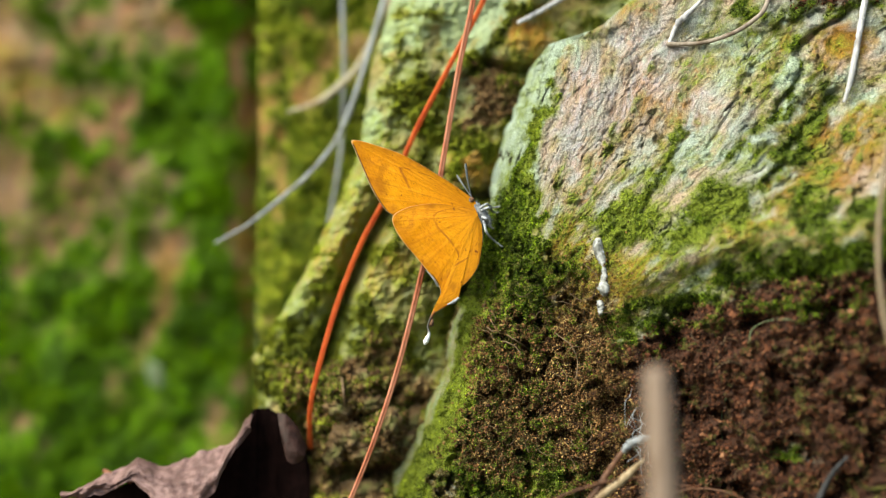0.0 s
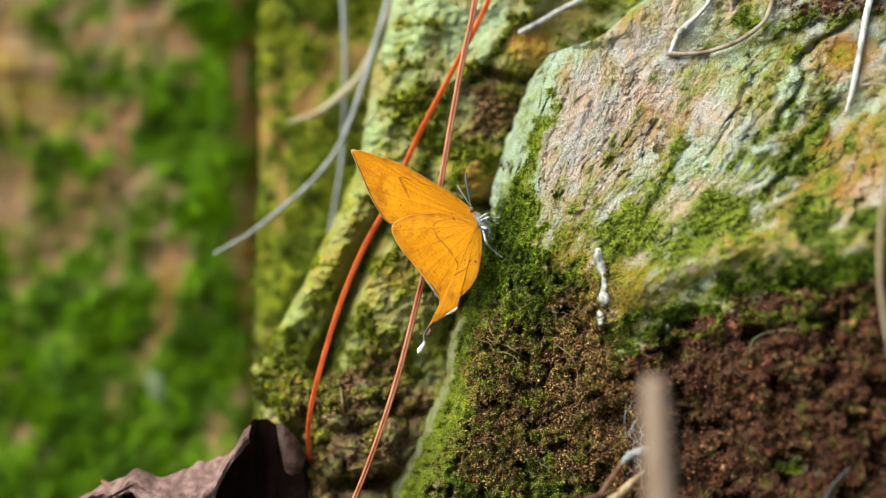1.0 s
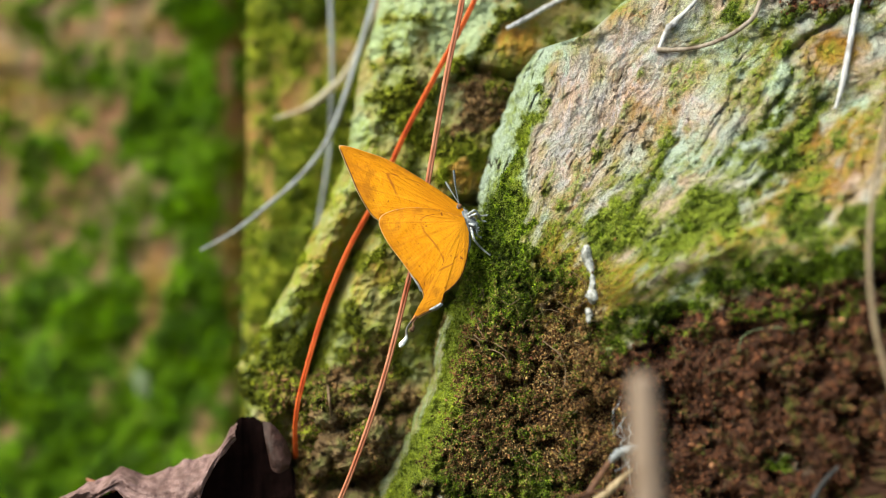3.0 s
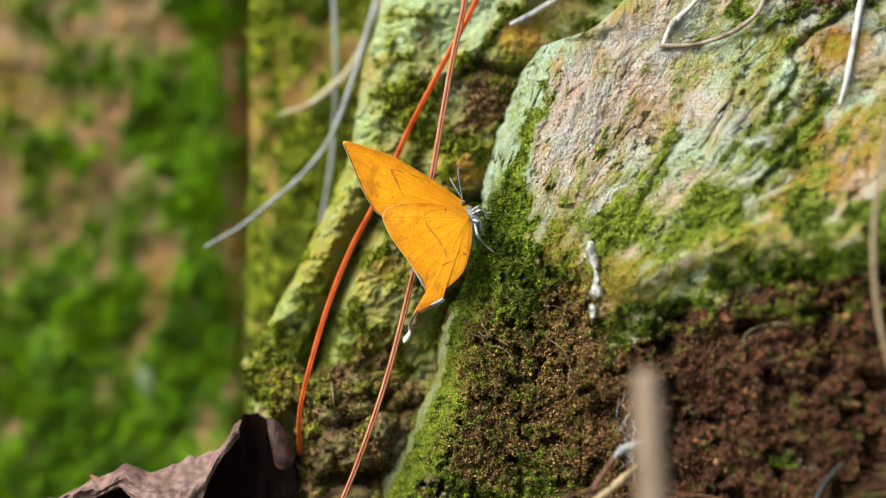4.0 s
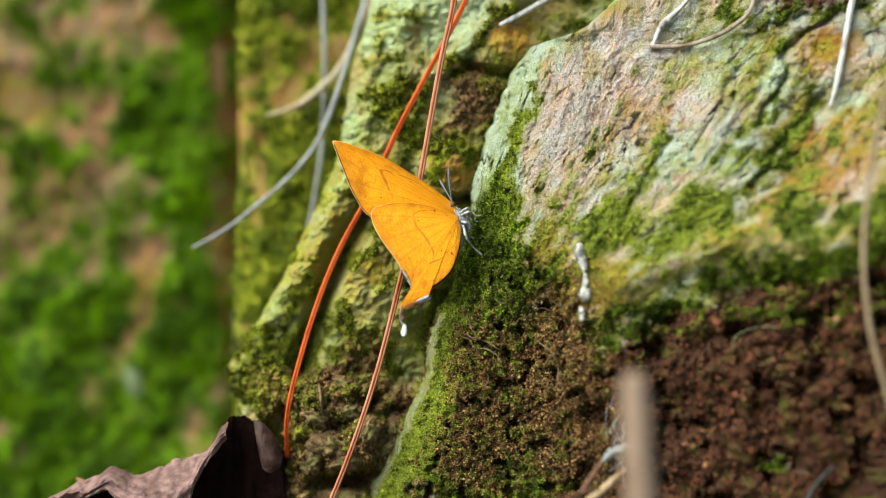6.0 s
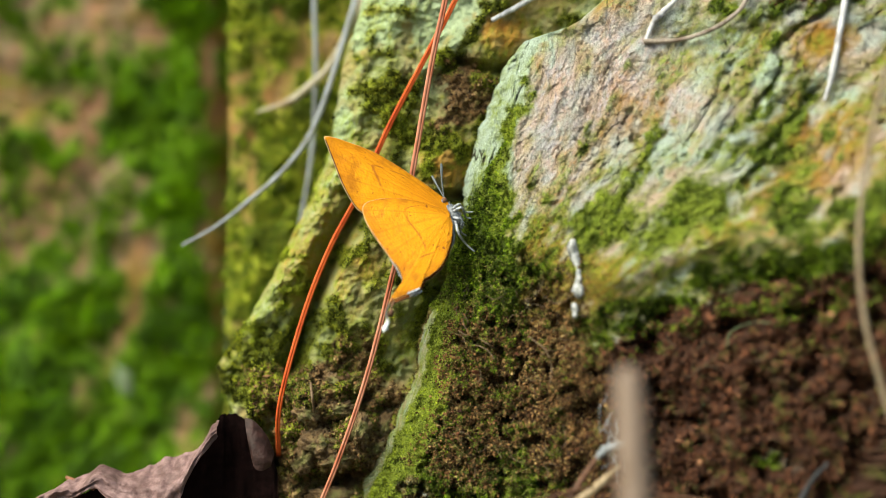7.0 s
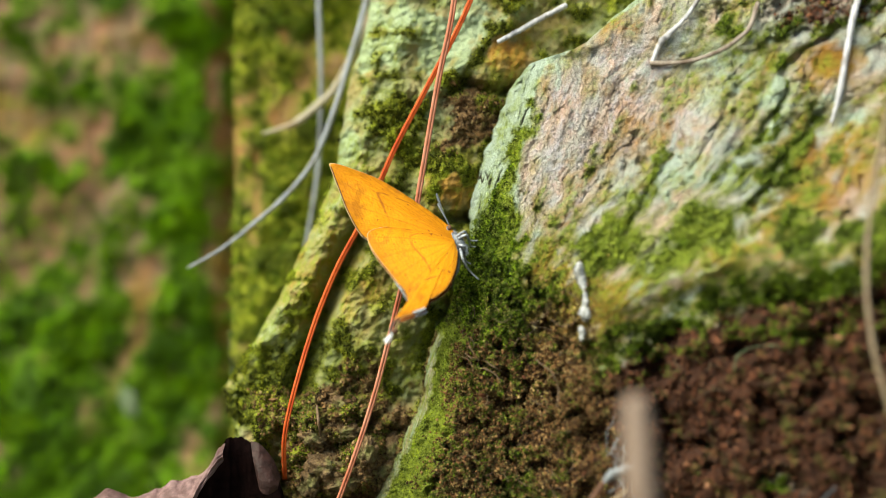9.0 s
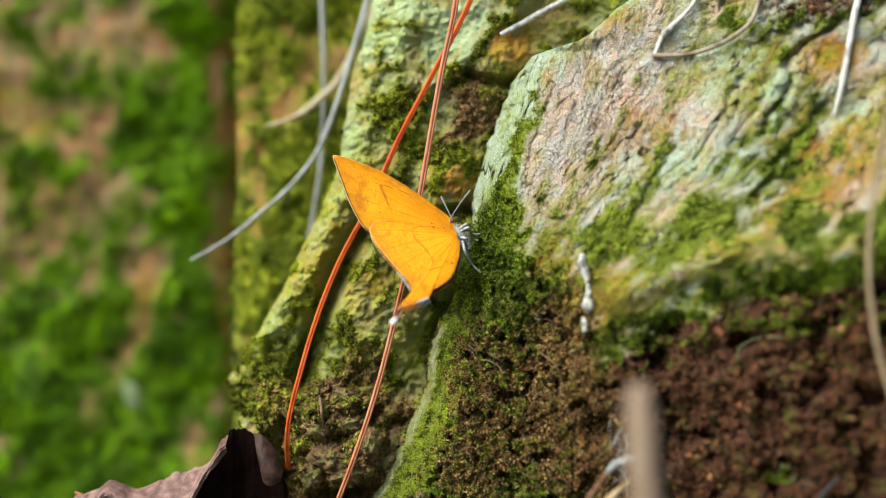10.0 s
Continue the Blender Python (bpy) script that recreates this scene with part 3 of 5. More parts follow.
    wx, wz = X + 1.2 * fbm(X, Z, 4, 3, 91), Z + 1.2 * fbm(X, Z, 4, 3, 92)
    clods = 2.6 * cells(wx, wz, 4.2, 51) + 1.5 * cells(wx, wz, 2.0, 53) + 4.5 * step(0.12, 0.62, fbm(X, Z, 5.0, 4, 56))
    Y += earthy * (right * (clods - 2.6) + (1 - right) * (2.8 * step(0.16, 0.42, fbm(X, Z * 0.8, 2.2, 4, 58)) - 0.6 * ridged(X, Z, 4.5, 3, 51) + 0.55 * fbm(X, Z, 0.7, 3, 59)) - 0.45 * ridged(X, Z, 1.6, 3, 53) + 0.4 * fbm(X, Z, 1.1, 3, 52))
    lumps = cells(X, Z, 1.1, 65) + 0.5 * cells(X, Z, 0.55, 66)
    Y += lumps * (0.65 + 0.4 * (1 - upper) * (1 - right)) * np.clip(np.maximum((moss - 0.35 * upper) * 0.8, earthy), 0, 1)
    Y -= np.clip(moss, 0, 1) * (0.2 + 0.6 * np.abs(fbm(X, Z, 1.6, 3, 61)))
    Y += 0.13 * fbm(X, Z, 0.8, 3, 62) + upper * (0.16 * np.maximum(0, fbm(X, Z, 1.3, 3, 64)) + 0.07 * fbm(X, Z, 0.45, 2, 65))
    values = {"moss": np.clip(moss, 0, 1.2), "soil": np.clip(soil, 0, 1.2), "pale": np.clip(pale, 0, 1.2), "ochre": np.clip(ochre, 0, 1.2), "lime": np.clip(lime, 0, 1.2), "algae": np.clip(algae, 0, 1.2), "rose": np.clip(rose, 0, 1.2), "crack": np.clip(0.9 * hair, 0, 1), "fu": U, "fv": V}
    rock = part("boulder", sheet_mesh("boulder", X, Y, Z, values, back=260), front_stone)
    tagged(rock, "weathered grey sandstone boulder with moss, lichen and ochre stains", "rock")
    return X, Y, Z, values


def rear_edge(z):
    return along(z, ((130, -6), (87.3, -8.1), (82.2, -8.8), (76.5, -11.0), (66.3, -12.3), (56.9, -15.7), (47.5, -20.8), (37.3, -25.9), (33.1, -29.3), (26.4, -27.2), (20.6, -24.8), (13.9, -22.2), (0, -19), (-5, -18)))


def build_rear():
    s = steps((-30, -3, 1.5), (-3, 48, 0.2), (48, 100, 2.0))
    z = steps((-4, 10, 0.7), (10, 92, 0.2), (92, 125, 1.5), (125, 240, 5.0))
    S, Z = np.meshgrid(s, z)
    edge = rear_edge(Z) + 0.6 * fbm(Z, Z * 0 + 8, 6, 4, 14)
    X = edge + softplus(S, 1.0)
    Y = 15 + softplus(-S, 1.0) + 0.8 * softplus(Z - 105, 5)
    Y += 0.55 * softplus(6.0 - (X - edge), 1.0)
    # the stone that swells out behind the butterfly
    d = np.hypot((X - -5.8) / 9.5, (Z - 45.9) / 11.5)
    left = (-15.4 + 0.62 * (Z - 40.0)) - X
    Y -= 5.0 * (1 - step(0.45, 1.1, d)) * (1 - step(-0.6, 0.6, left))
    # the upper block with its slanting ledge, the brown hollow, the mossy knob and the gaps between
    ledge = reach(X, Z, ((14.7, 88.6), (9.7, 84.0), (3.7, 77.9), (0.5, 75.2)))
    above = Z - along(X, ((-7.0, 70.2), (3.7, 77.9), (9.7, 84.0), (16.4, 89.5)))
    Y += 0.9 * step(1.0, -2.5, above) * step(-2.0, 3.9, X) - 1.2 * np.exp(-(ledge / 1.2) ** 2)
    Y += -1.2 * blob(X, Z, 5.6, 72.1, 4.2, 5.0) - 5.5 * blob(X, Z, 4.3, 63.0, 3.6, 4.2) - 3.5 * blob(X, Z, 10.1, 79.7, 5, 4)
    Y += 3.5 * blob(X, Z, 6.5, 58.0, 3.0, 0.8) + 3.5 * np.exp(-(reach(X, Z, ((6.4, 77.6), (9.7, 76.6), (13.1, 76.2))) / 0.7) ** 2)
    # the broken foot of the stone, with holes
    foot = step(0, 6, 35.8 - Z)
    Y += foot * (1.5 * ridged(X, Z, 6, 3, 91) * -1) - 3.0 * blob(X, Z, -12.0, 21.7, 4.2, 2.8) - 2.0 * blob(X, Z, -15.4, 28.4, 3, 2.2) - 2.0 * blob(X, Z, -8.7, 23.4, 2.2, 3)
    Y += 10.0 * blob(X, Z, -10.1, 16.6, 5.0, 1.7, 8) + 5.0 * blob(X, Z, -4.1, 26.2, 1.2, 2.4) + 4.0 * blob(X, Z, -7.1, 28.9, 1.0, 1.4) + 4 * blob(X, Z, -20.2, 17.1, 1.6, 6)
    Y += 6.5 * np.exp(-(reach(X, Z, ((-7.9, 56.8), (-12.1, 50.1), (-15.1, 41.7), (-18.0, 33.2))) / 1.6) ** 2) - 1.5 * np.exp(-(reach(X, Z, ((-12.3, 59.5), (-17.4, 49.2), (-24.2, 37.3))) / 2.2) ** 2)
    Y += 1.6 * fbm(X, Z, 11, 3, 15) + 0.5 * fbm(X, Z, 2.6, 4, 16)
    grain = 0.36 * fbm(X, Z, 2.4, 5, 44) + 0.32 * fbm(X, Z, 8, 3, 45)
    x = X + 1.4 * fbm(X, Z, 5, 4, 81) + 0.4 * fbm(X, Z, 1.4, 3, 82)
    z = Z + 1.4 * fbm(X, Z, 5, 4, 83) + 0.4 * fbm(X, Z, 1.4, 3, 84)
    soil = 1.1 * blob(x, z, 6.4, 72.1, 4.6, 5.5) + 0.45 * blob(x, z, -22.3, 31.5, 6, 4) + 0.95 * blob(x, z, -9.6, 24.9, 8, 7) + 0.8 * blob(x, z, -12.1, 14.8, 9, 5) + 0.45 * blob(x, z, -11.3, 33.3, 6, 3) + 0.5 * blob(x, z, -7.0, 37.5, 3, 4) + grain * 0.9
    moss = 0.46 + 0.5 * blob(x, z, -4.6, 72.1, 5, 4) + 0.15 * blob(x, z, 4.3, 62.6, 5, 5) + 0.5 * blob(x, z, -15.5, 36.6, 7, 5) - 0.8 * blob(x, z, 13.0, 81.0, 4, 6) + 0.7 * np.exp(-(reach(x, z, ((12.6, 87.2), (8.0, 80.6), (5.5, 77.2))) / 1.3) ** 2) - 0.9 * blob(x, z, 4.7, 84.4, 6, 3.5, 40) - 0.6 * blob(x, z, -6.3, 86.0, 7, 6) - 0.35 * blob(x, z, -10.8, 47.6, 2.0, 8, -28) + grain
    moss = moss * (1 - 0.8 * step(0.5, 0.9, soil))
    lime = 1.1 * np.exp(-(reach(x, z, ((-10.6, 66.3), (-14.4, 53.5), (-19.1, 45.8), (-23.3, 39.0))) / 2.4) ** 2) + 0.8 * blob(x, z, 4.3, 62.6, 4, 4) + 0.5 * blob(x, z, 0.5, 41.7, 5, 8) + 0.4 * blob(x, z, -7.0, 49.2, 5, 6) - 0.4 * foot + 0.35 * blob(x, z, -4.6, 67.9, 5, 6)  + grain * 0.8
    pale = 1.2 * blob(x, z, 5.5, 84.9, 6, 4, 40) + 1.0 * blob(x, z, -5.8, 86.0, 8, 7) + 0.6 * blob(x, z, -11.4, 69.7, 3, 6) + 0.7 * blob(x, z, -10.8, 47.6, 2.2, 8, -28) + 0.7 * np.exp(-(ledge / 0.8) ** 2) + grain - 0.05
    ochre = 1.2 * blob(x, z, 13.0, 81.8, 4.0, 4.5) + 1.0 * blob(x, z, 4.7, 62.6, 4, 5) + 0.4 * blob(x, z, -15.7, 51.8, 5, 8) + 0.4 * blob(x, z, -7.0, 47.6, 5, 6) + 0.5 * blob(x, z, -13.7, 22.4, 4, 3) + grain * 1.0 + 0.16 - 0.35 * step(66, 76, Z)
    sill = np.exp(-(reach(x, z, ((-9.0, 69.0), (-10.2, 64.0), (-12.7, 57.5), (-15.8, 51.8), (-20.4, 45.0), (-23.6, 40.2))) / 2.1) ** 2)
    pale += 0.5 * sill
    moss -= 0.75 * sill
    Y -= 1.2 * sill
    mottle = fbm(X, Z, 3.2, 4, 86)
    pale += 0.7 * mottle
    moss += 0.8 * fbm(X, Z, 4.0, 4, 87) + 0.7 * blob(x, z, -25, 33, 6, 7) + 0.3 * foot
    Y += 0.22 * fbm(X, Z, 0.7, 3, 88) + 0.35 * np.abs(fbm(X, Z, 1.8, 3, 89)) + foot * (1.6 * cells(X + fbm(X, Z, 3, 2, 94), Z, 2.6, 95) - 0.8)
    pale -= 0.35 * blob(x, z, -6, 46, 9, 11)
    soil += 0.35 * foot * step(-24, -19, X) + 0.5 * step(30, 24, Z) * step(-22, -17, X)
    pale -= 0.5 * foot
    soil += 0.2 * foot
    algae = 0.72 + 0.2 * sill - 0.3 * step(66, 76, Z) - 0.4 * foot + grain - 0.5 * blob(x, z, 7.2, 85.3, 5, 3, 40)
    Y += np.clip(soil, 0, 1) * (1.1 * ridged(X, Z, 2.6, 3, 54) * -1 + 0.5 * fbm(X, Z, 0.9, 3, 55))
    Y += (cells(X, Z, 1.3, 67) + 0.5 * cells(X, Z, 0.65, 68)) * (0.42 + 0.3 * foot - 0.25 * step(74, 80, Z)) + 0.3 * fbm(X, Z, 1.2, 3, 69) - 0.3 * ridged(X, Z, 3.0, 3, 70) * (1 - step(74, 80, Z))
    Y -= np.clip(moss, 0, 1) * (0.25 + 0.4 * np.abs(fbm(X, Z, 1.5, 3, 63)))
    values = {"moss": np.clip(moss, 0, 1.2), "soil": np.clip(soil, 0, 1.2), "pale": np.clip(pale, 0, 1.2), "ochre": np.clip(ochre, 0, 1.2), "lime": np.clip(lime, 0, 1.2), "algae": np.clip(algae, 0, 1.2)}
    values["fu"], values["fv"] = X * 0.5 + Z * 0.87, Z * 0.5 - X * 0.87
    X, Y, Z = X * 1.01, Y + 3.0, 50 + (Z - 50) * 1.01
    rock = part("boulder", sheet_mesh("boulder", X, Y, Z, values, back=240), rear_stone)
    tagged(rock, "mossy olive boulder with brown earthy hollows behind the grey one", "rock")
    return X, Y, Z, values


def build_wall(label, s, depth, seed, round_off, stains, top, stone, away=0.0):
    z = steps((-4, 110, 0.7), (110, top, 5.0))
    X, Z = np.meshgrid(s, z)
    X = X + 0.5 * fbm(Z, Z * 0 + seed, 14, 4, seed)
    Y = depth + round_off(X) + 3.0 * fbm(X, Z, 26, 3, seed + 1) + 0.9 * fbm(X, Z, 6, 4, seed + 2) + 0.5 * softplus(Z - 130, 8) + 10 * fbm(X, Z, 90, 3, seed) * step(80, 200, np.maximum(np.abs(X), Z))
    grain = 0.40 * fbm(X, Z, 4, 5, seed + 3) + 0.35 * fbm(X, Z, 16, 3, seed + 4)
    x = X + 2.6 * fbm(X, Z, 7, 5, seed + 5, 0.65)
    z = Z + 2.6 * fbm(X, Z, 7, 5, seed + 7, 0.65)
    bare = sum(w * blob(x, z, cx, cz, rx, rz, turn) for w, cx, cz, rx, rz, turn in stains)
    moss = 1.0 - 0.80 * bare + grain * 1.4
    values = {"moss": np.clip(moss, 0, 1.2), "soil": np.clip(0.5 * grain, 0, 1), "pale": np.clip(0.25 + grain, 0, 1), "ochre": np.clip(0.24 * bare + 0.8 * grain, 0, 1), "lime": np.clip(0.25 + 1.8 * fbm(X, Z, 9, 3, seed + 9), 0, 1), "algae": np.clip(0.35 + grain, 0, 1)}
    values["fu"], values["fv"] = X * 0.3 + Z * 0.95, Z * 0.3 - X * 0.95
    Y -= np.clip(moss, 0, 1) * (0.5 + 1.2 * np.abs(fbm(X, Z, 3.5, 3, seed + 6)))
    if away:
        grow = (294 + depth + away) / (294 + depth)
        X, Y, Z = X * grow, Y + away, 50 + (Z - 50) * grow
    tagged(part("boulder", sheet_mesh("boulder", X, Y, Z, values, back=depth + 200), stone), label, "rock")
    return X, Y, Z, values


front = build_front()
rear = build_rear()
middle = build_wall("upright mossy stone with yellow-green and ochre patches", steps((-30.0, 40, 0.6), (40, 75, 3)), 42, 120,
                    lambda X: 3.0 * np.exp(-(X - -30.0) / 2.0), ((0.7, -26.8, 80.2, 3.5, 7, 0), (0.5, -19.5, 86.5, 3, 5, 0), (0.5, -16.8, 72.0, 5, 4, 0), (0.5, -25.9, 58.3, 3, 6, 0), (0.5, -13.1, 84.7, 3, 5, 0), (0.9, -21.8, 76.5, 3, 5, 0), (0.8, -28.2, 69.2, 1.5, 8, 0), (0.8, -16.8, 80.2, 3, 4, 0)), 230, middle_stone)
left = build_wall("tall bright green mossy stone with bare pinkish patches", steps((-500, -150, 8), (-150, -75, 3), (-75, -32.3, 0.6), (-32.3, -14, 1.0)), 50, 140,
                  lambda X: 2.4 * softplus(X - -33.4, 0.8), ((1.6, -72.5, 82.0, 9, 18, 5), (1.0, -64.2, 73.5, 5, 6, 0), (1.1, -53.0, 88.5, 9, 5, 15), (1.2, -44.5, 85.0, 4, 4, 30), (1.1, -51.7, 64.0, 5.5, 5, 0), (0.9, -60.5, 55.0, 4, 5, 0), (1.8, -45.5, 50.0, 3.4, 9, 8), (1.1, -68.9, 51.0, 5, 8, 20), (0.9, -55.3, 74.5, 5, 4, 0), (1.4, -46.5, 39.5, 2.2, 6, 0), (0.9, -71.7, 63.2, 5, 5, 0), (1.4, -33.0, 74.0, 1.5, 40, 0), (0.9, -33.0, 46.0, 1.3, 18, 0)), 260, wall_stone, 20.0)


# ---- small cover: moss leaflets and crumbs of earth ----
def normals(X, Y, Z):
    p = np.stack([X, Y, Z], -1)
    n = np.cross(np.gradient(p, axis=1), np.gradient(p, axis=0))
    n /= np.linalg.norm(n, axis=-1)[..., None] + 1e-12
    return p, n


def pick(grid, weight, count, rng, span):
    """Random places on a boulder, thick where the weight is high."""
    X, Y, Z, _ = grid
    w = np.clip(weight, 0, 1) * (X > span[0]) * (X < span[1]) * (Z > span[2]) * (Z < span[3])
    flat = np.cumsum(w.ravel())
    i = np.searchsorted(flat, rng.random(count) * flat[-1])
    p, n = normals(X, Y, Z)
    spot = p.reshape(-1, 3)[i] + rng.normal(0, 0.11, (count, 3))
    return spot, n.reshape(-1, 3)[i], w.ravel()[i]


def leaflets(name, spots, norms, size, rng):
    """Pointed little leaves, each bent once, standing off the stone."""
    n = len(spots)
    lean = norms + rng.normal(0, 0.65, (n, 3)) + np.array([0, -0.1, 0.3])
    lean /= np.linalg.norm(lean, axis=1)[:, None]
    side = np.cross(lean, rng.normal(0, 1, (n, 3)))
    side /= np.linalg.norm(side, axis=1)[:, None]
    long = (size * rng.uniform(0.55, 1.35, n))[:, None]
    out = np.cross(lean, side)
    base = spots - norms * 0.08
    v = np.stack([base, base + lean * long * 0.5 + side * long * 0.24, base + lean * long + out * long * 0.35, base + lean * long * 0.5 - side * long * 0.24], 1)
    k = np.arange(n)[:, None] * 4
    return raw_mesh(name, v.reshape(-1, 3), np.concatenate([k + np.array([[0, 1, 2]]), k + np.array([[0, 2, 3]])]), True)


def crumbs(name, spots, norms, size, rng):
    """Irregular lumps, eight faces each."""
    n = len(spots)
    r = size * np.minimum(rng.gamma(3.0, 0.33, n), 1.9)[:, None, None]
    dirs = np.array([[1, 0, 0], [-1, 0, 0], [0, 1, 0], [0, -1, 0], [0, 0, 1], [0, 0, -1]], float)
    v = dirs[None] * rng.uniform(0.5, 1.2, (n, 6, 1)) + rng.normal(0, 0.22, (n, 6, 3))
    v = (spots + norms * 0.1)[:, None] + v * r
    tri = np.array([[0, 2, 4], [2, 1, 4], [1, 3, 4], [3, 0, 4], [2, 0, 5], [1, 2, 5], [3, 1, 5], [0, 3, 5]])
    return raw_mesh(name, v.reshape(-1, 3), (np.arange(n)[:, None, None] * 6 + tri[None]).reshape(-1, 3), False)


def build_cover():
    rng = np.random.default_rng(5)
    for grid, count, span in ((front, 120000, (-15, 66, 12, 90)), (rear, 110000, (-36, 26, 10, 92))):
        v = grid[3]
        cover = step(0.45, 0.95, v["moss"]) * (1 - 0.8 * step(0.35, 0.7, v["lime"])) * (1 - 0.9 * step(0.8, 1.1, v["lime"])) * (1 - 0.5 * step(0.4, 0.8, v["soil"]))
        upward = step(-1, 2, grid[2] - front_lip(grid[0])) * step(15, 18, grid[0]) if grid is front else 0
        tufts = step(0.62, 0.25, cells(grid[0], grid[2], 0.95, 65)) * 0.85 + 0.15
        brown = step(27.6, 20.0, grid[0]) * step(44.0, 36.0, grid[2]) * step(2.0, 5.0, grid[0] - front_edge(grid[2])) if grid is front else step(34.0, 27.0, grid[2])
        cover = cover * (1 - 0.75 * upward * step(0.25, -0.1, fbm(grid[0], grid[2], 2.2, 3, 98)))
        cover = cover * tufts * (1 - 0.55 * upward) * (1 - 0.72 * brown * step(-0.25, 0.25, fbm(grid[0], grid[2], 5.0, 3, 99)))
        spots, norms, _ = pick(grid, cover, count, rng, span)
        tagged(part("moss", leaflets("moss", spots, norms, 0.32, rng), moss_green if grid is front else moss_olive), "short dark and olive green moss on the stone", "moss", kind="stuff")
        cover = step(0.35, 0.8, v["moss"]) * step(0.35, 0.8, v["lime"]) * (1 - 0.5 * upward)
        spots, norms, _ = pick(grid, cover, count // 6, rng, span)
        tagged(part("moss", leaflets("moss", spots, norms, 0.24, rng), moss_lime), "bright yellow-green moss on the stone's edge", "moss", kind="stuff")
        soil = step(0.4, 0.85, v["soil"])
        if grid is front:
            left_part = step(29.2, 22.0, grid[0])
            ridge = blob(grid[0], grid[2], 20.5, 36.0, 3.5, 9.0)
            spots, norms, _ = pick(grid, soil * left_part * (0.5 + ridge) + 0.5 * ridge, 24000, rng, span)
            tagged(part("soil", crumbs("soil", spots, norms, 0.13, rng), crumbs_dry), "dry light brown earth crumbs among moss", "soil", kind="stuff")
            soil = soil * (1 - 0.9 * left_part)
        spots, norms, _ = pick(grid, soil, 26000 if grid is front else 24000, rng, span)
        tagged(part("soil", crumbs("soil", spots, norms, 0.13, rng), crumbs_brown if grid is front else crumbs_tan), "loose red-brown earth crumbs clinging to stone", "soil", kind="stuff")
        spots, norms, _ = pick(grid, soil, 500 if grid is front else 900, rng, span)
        tagged(part("soil", crumbs("soil", spots, norms, 0.32, rng), crumbs_brown if grid is front else crumbs_tan), "small dark clods of earth clinging to stone", "soil", kind="stuff")
    X, Y, Z, v = front
    dry = step(27.6, 22.0, X) * step(50.9, 45.3, Z) * (0.3 + 0.7 * step(-0.1, 0.3, fbm(X, Z, 2.6, 4, 97)) + 1.0 * blob(X, Z, 20.5, 38.0, 3.5, 9.0)) * (1 - step(0.6, 1.0, v["lime"]))
    spots, norms, _ = pick(front, dry, 60000, rng, (-15, 30, 10, 60))
    tagged(part("moss", leaflets("moss", spots, norms, 0.27, rng), moss_dry), "withered tan and brown moss among green", "moss", kind="stuff")
    for grid, span in ((middle, (-32, 20, 5, 110)), (left, (-92, -20, -3, 114))):
        spots, norms, _ = pick(grid, step(0.4, 0.8, grid[3]["moss"]), 26000, rng, span)
        tagged(part("moss", leaflets("moss", spots, norms, 0.9, rng), moss_wall if grid is left else moss_middle), "soft green moss carpet on upright stone", "moss", kind="stuff")
    X, Y, Z, v = left
    fresh = step(0.12, 0.4, fbm(X, Z, 13, 3, 151)) + sum(blob(X, Z, cx, cz, rx, rz) for cx, cz, rx, rz in ((-59, 83, 4, 6), (-64, 66, 4, 5), (-75, 34, 4, 6), (-60, 56, 5, 4), (-53, 55, 3, 6), (-41, 90, 5, 4)))
    spots, norms, _ = pick(left, step(0.3, 0.9, fresh) * (0.35 + 0.65 * step(0.2, 0.6, v["moss"])), 9000, rng, (-92, -38, -3, 114))
    tagged(part("moss", leaflets("moss", spots, norms, 1.0, rng), moss_bright), "fresh bright green moss tufts on upright stone", "moss", kind="stuff")


build_cover()


# ---- things on and before the stones ----
def surface(grid, x, z):
    """Depth of a boulder's face at a place."""
    X, Y, Z, _ = grid
    near = (X - x) ** 2 + (Z - z) ** 2
    i = np.argsort(near, axis=None)[:12]
    return float(np.min(Y.ravel()[i]))


def laid(grid, points, gap):
    """Lays a line of (x, z) places on a boulder's face, gap millimetres off it."""
    return [(x, surface(grid, x, z) - gap, z) for x, z in points]


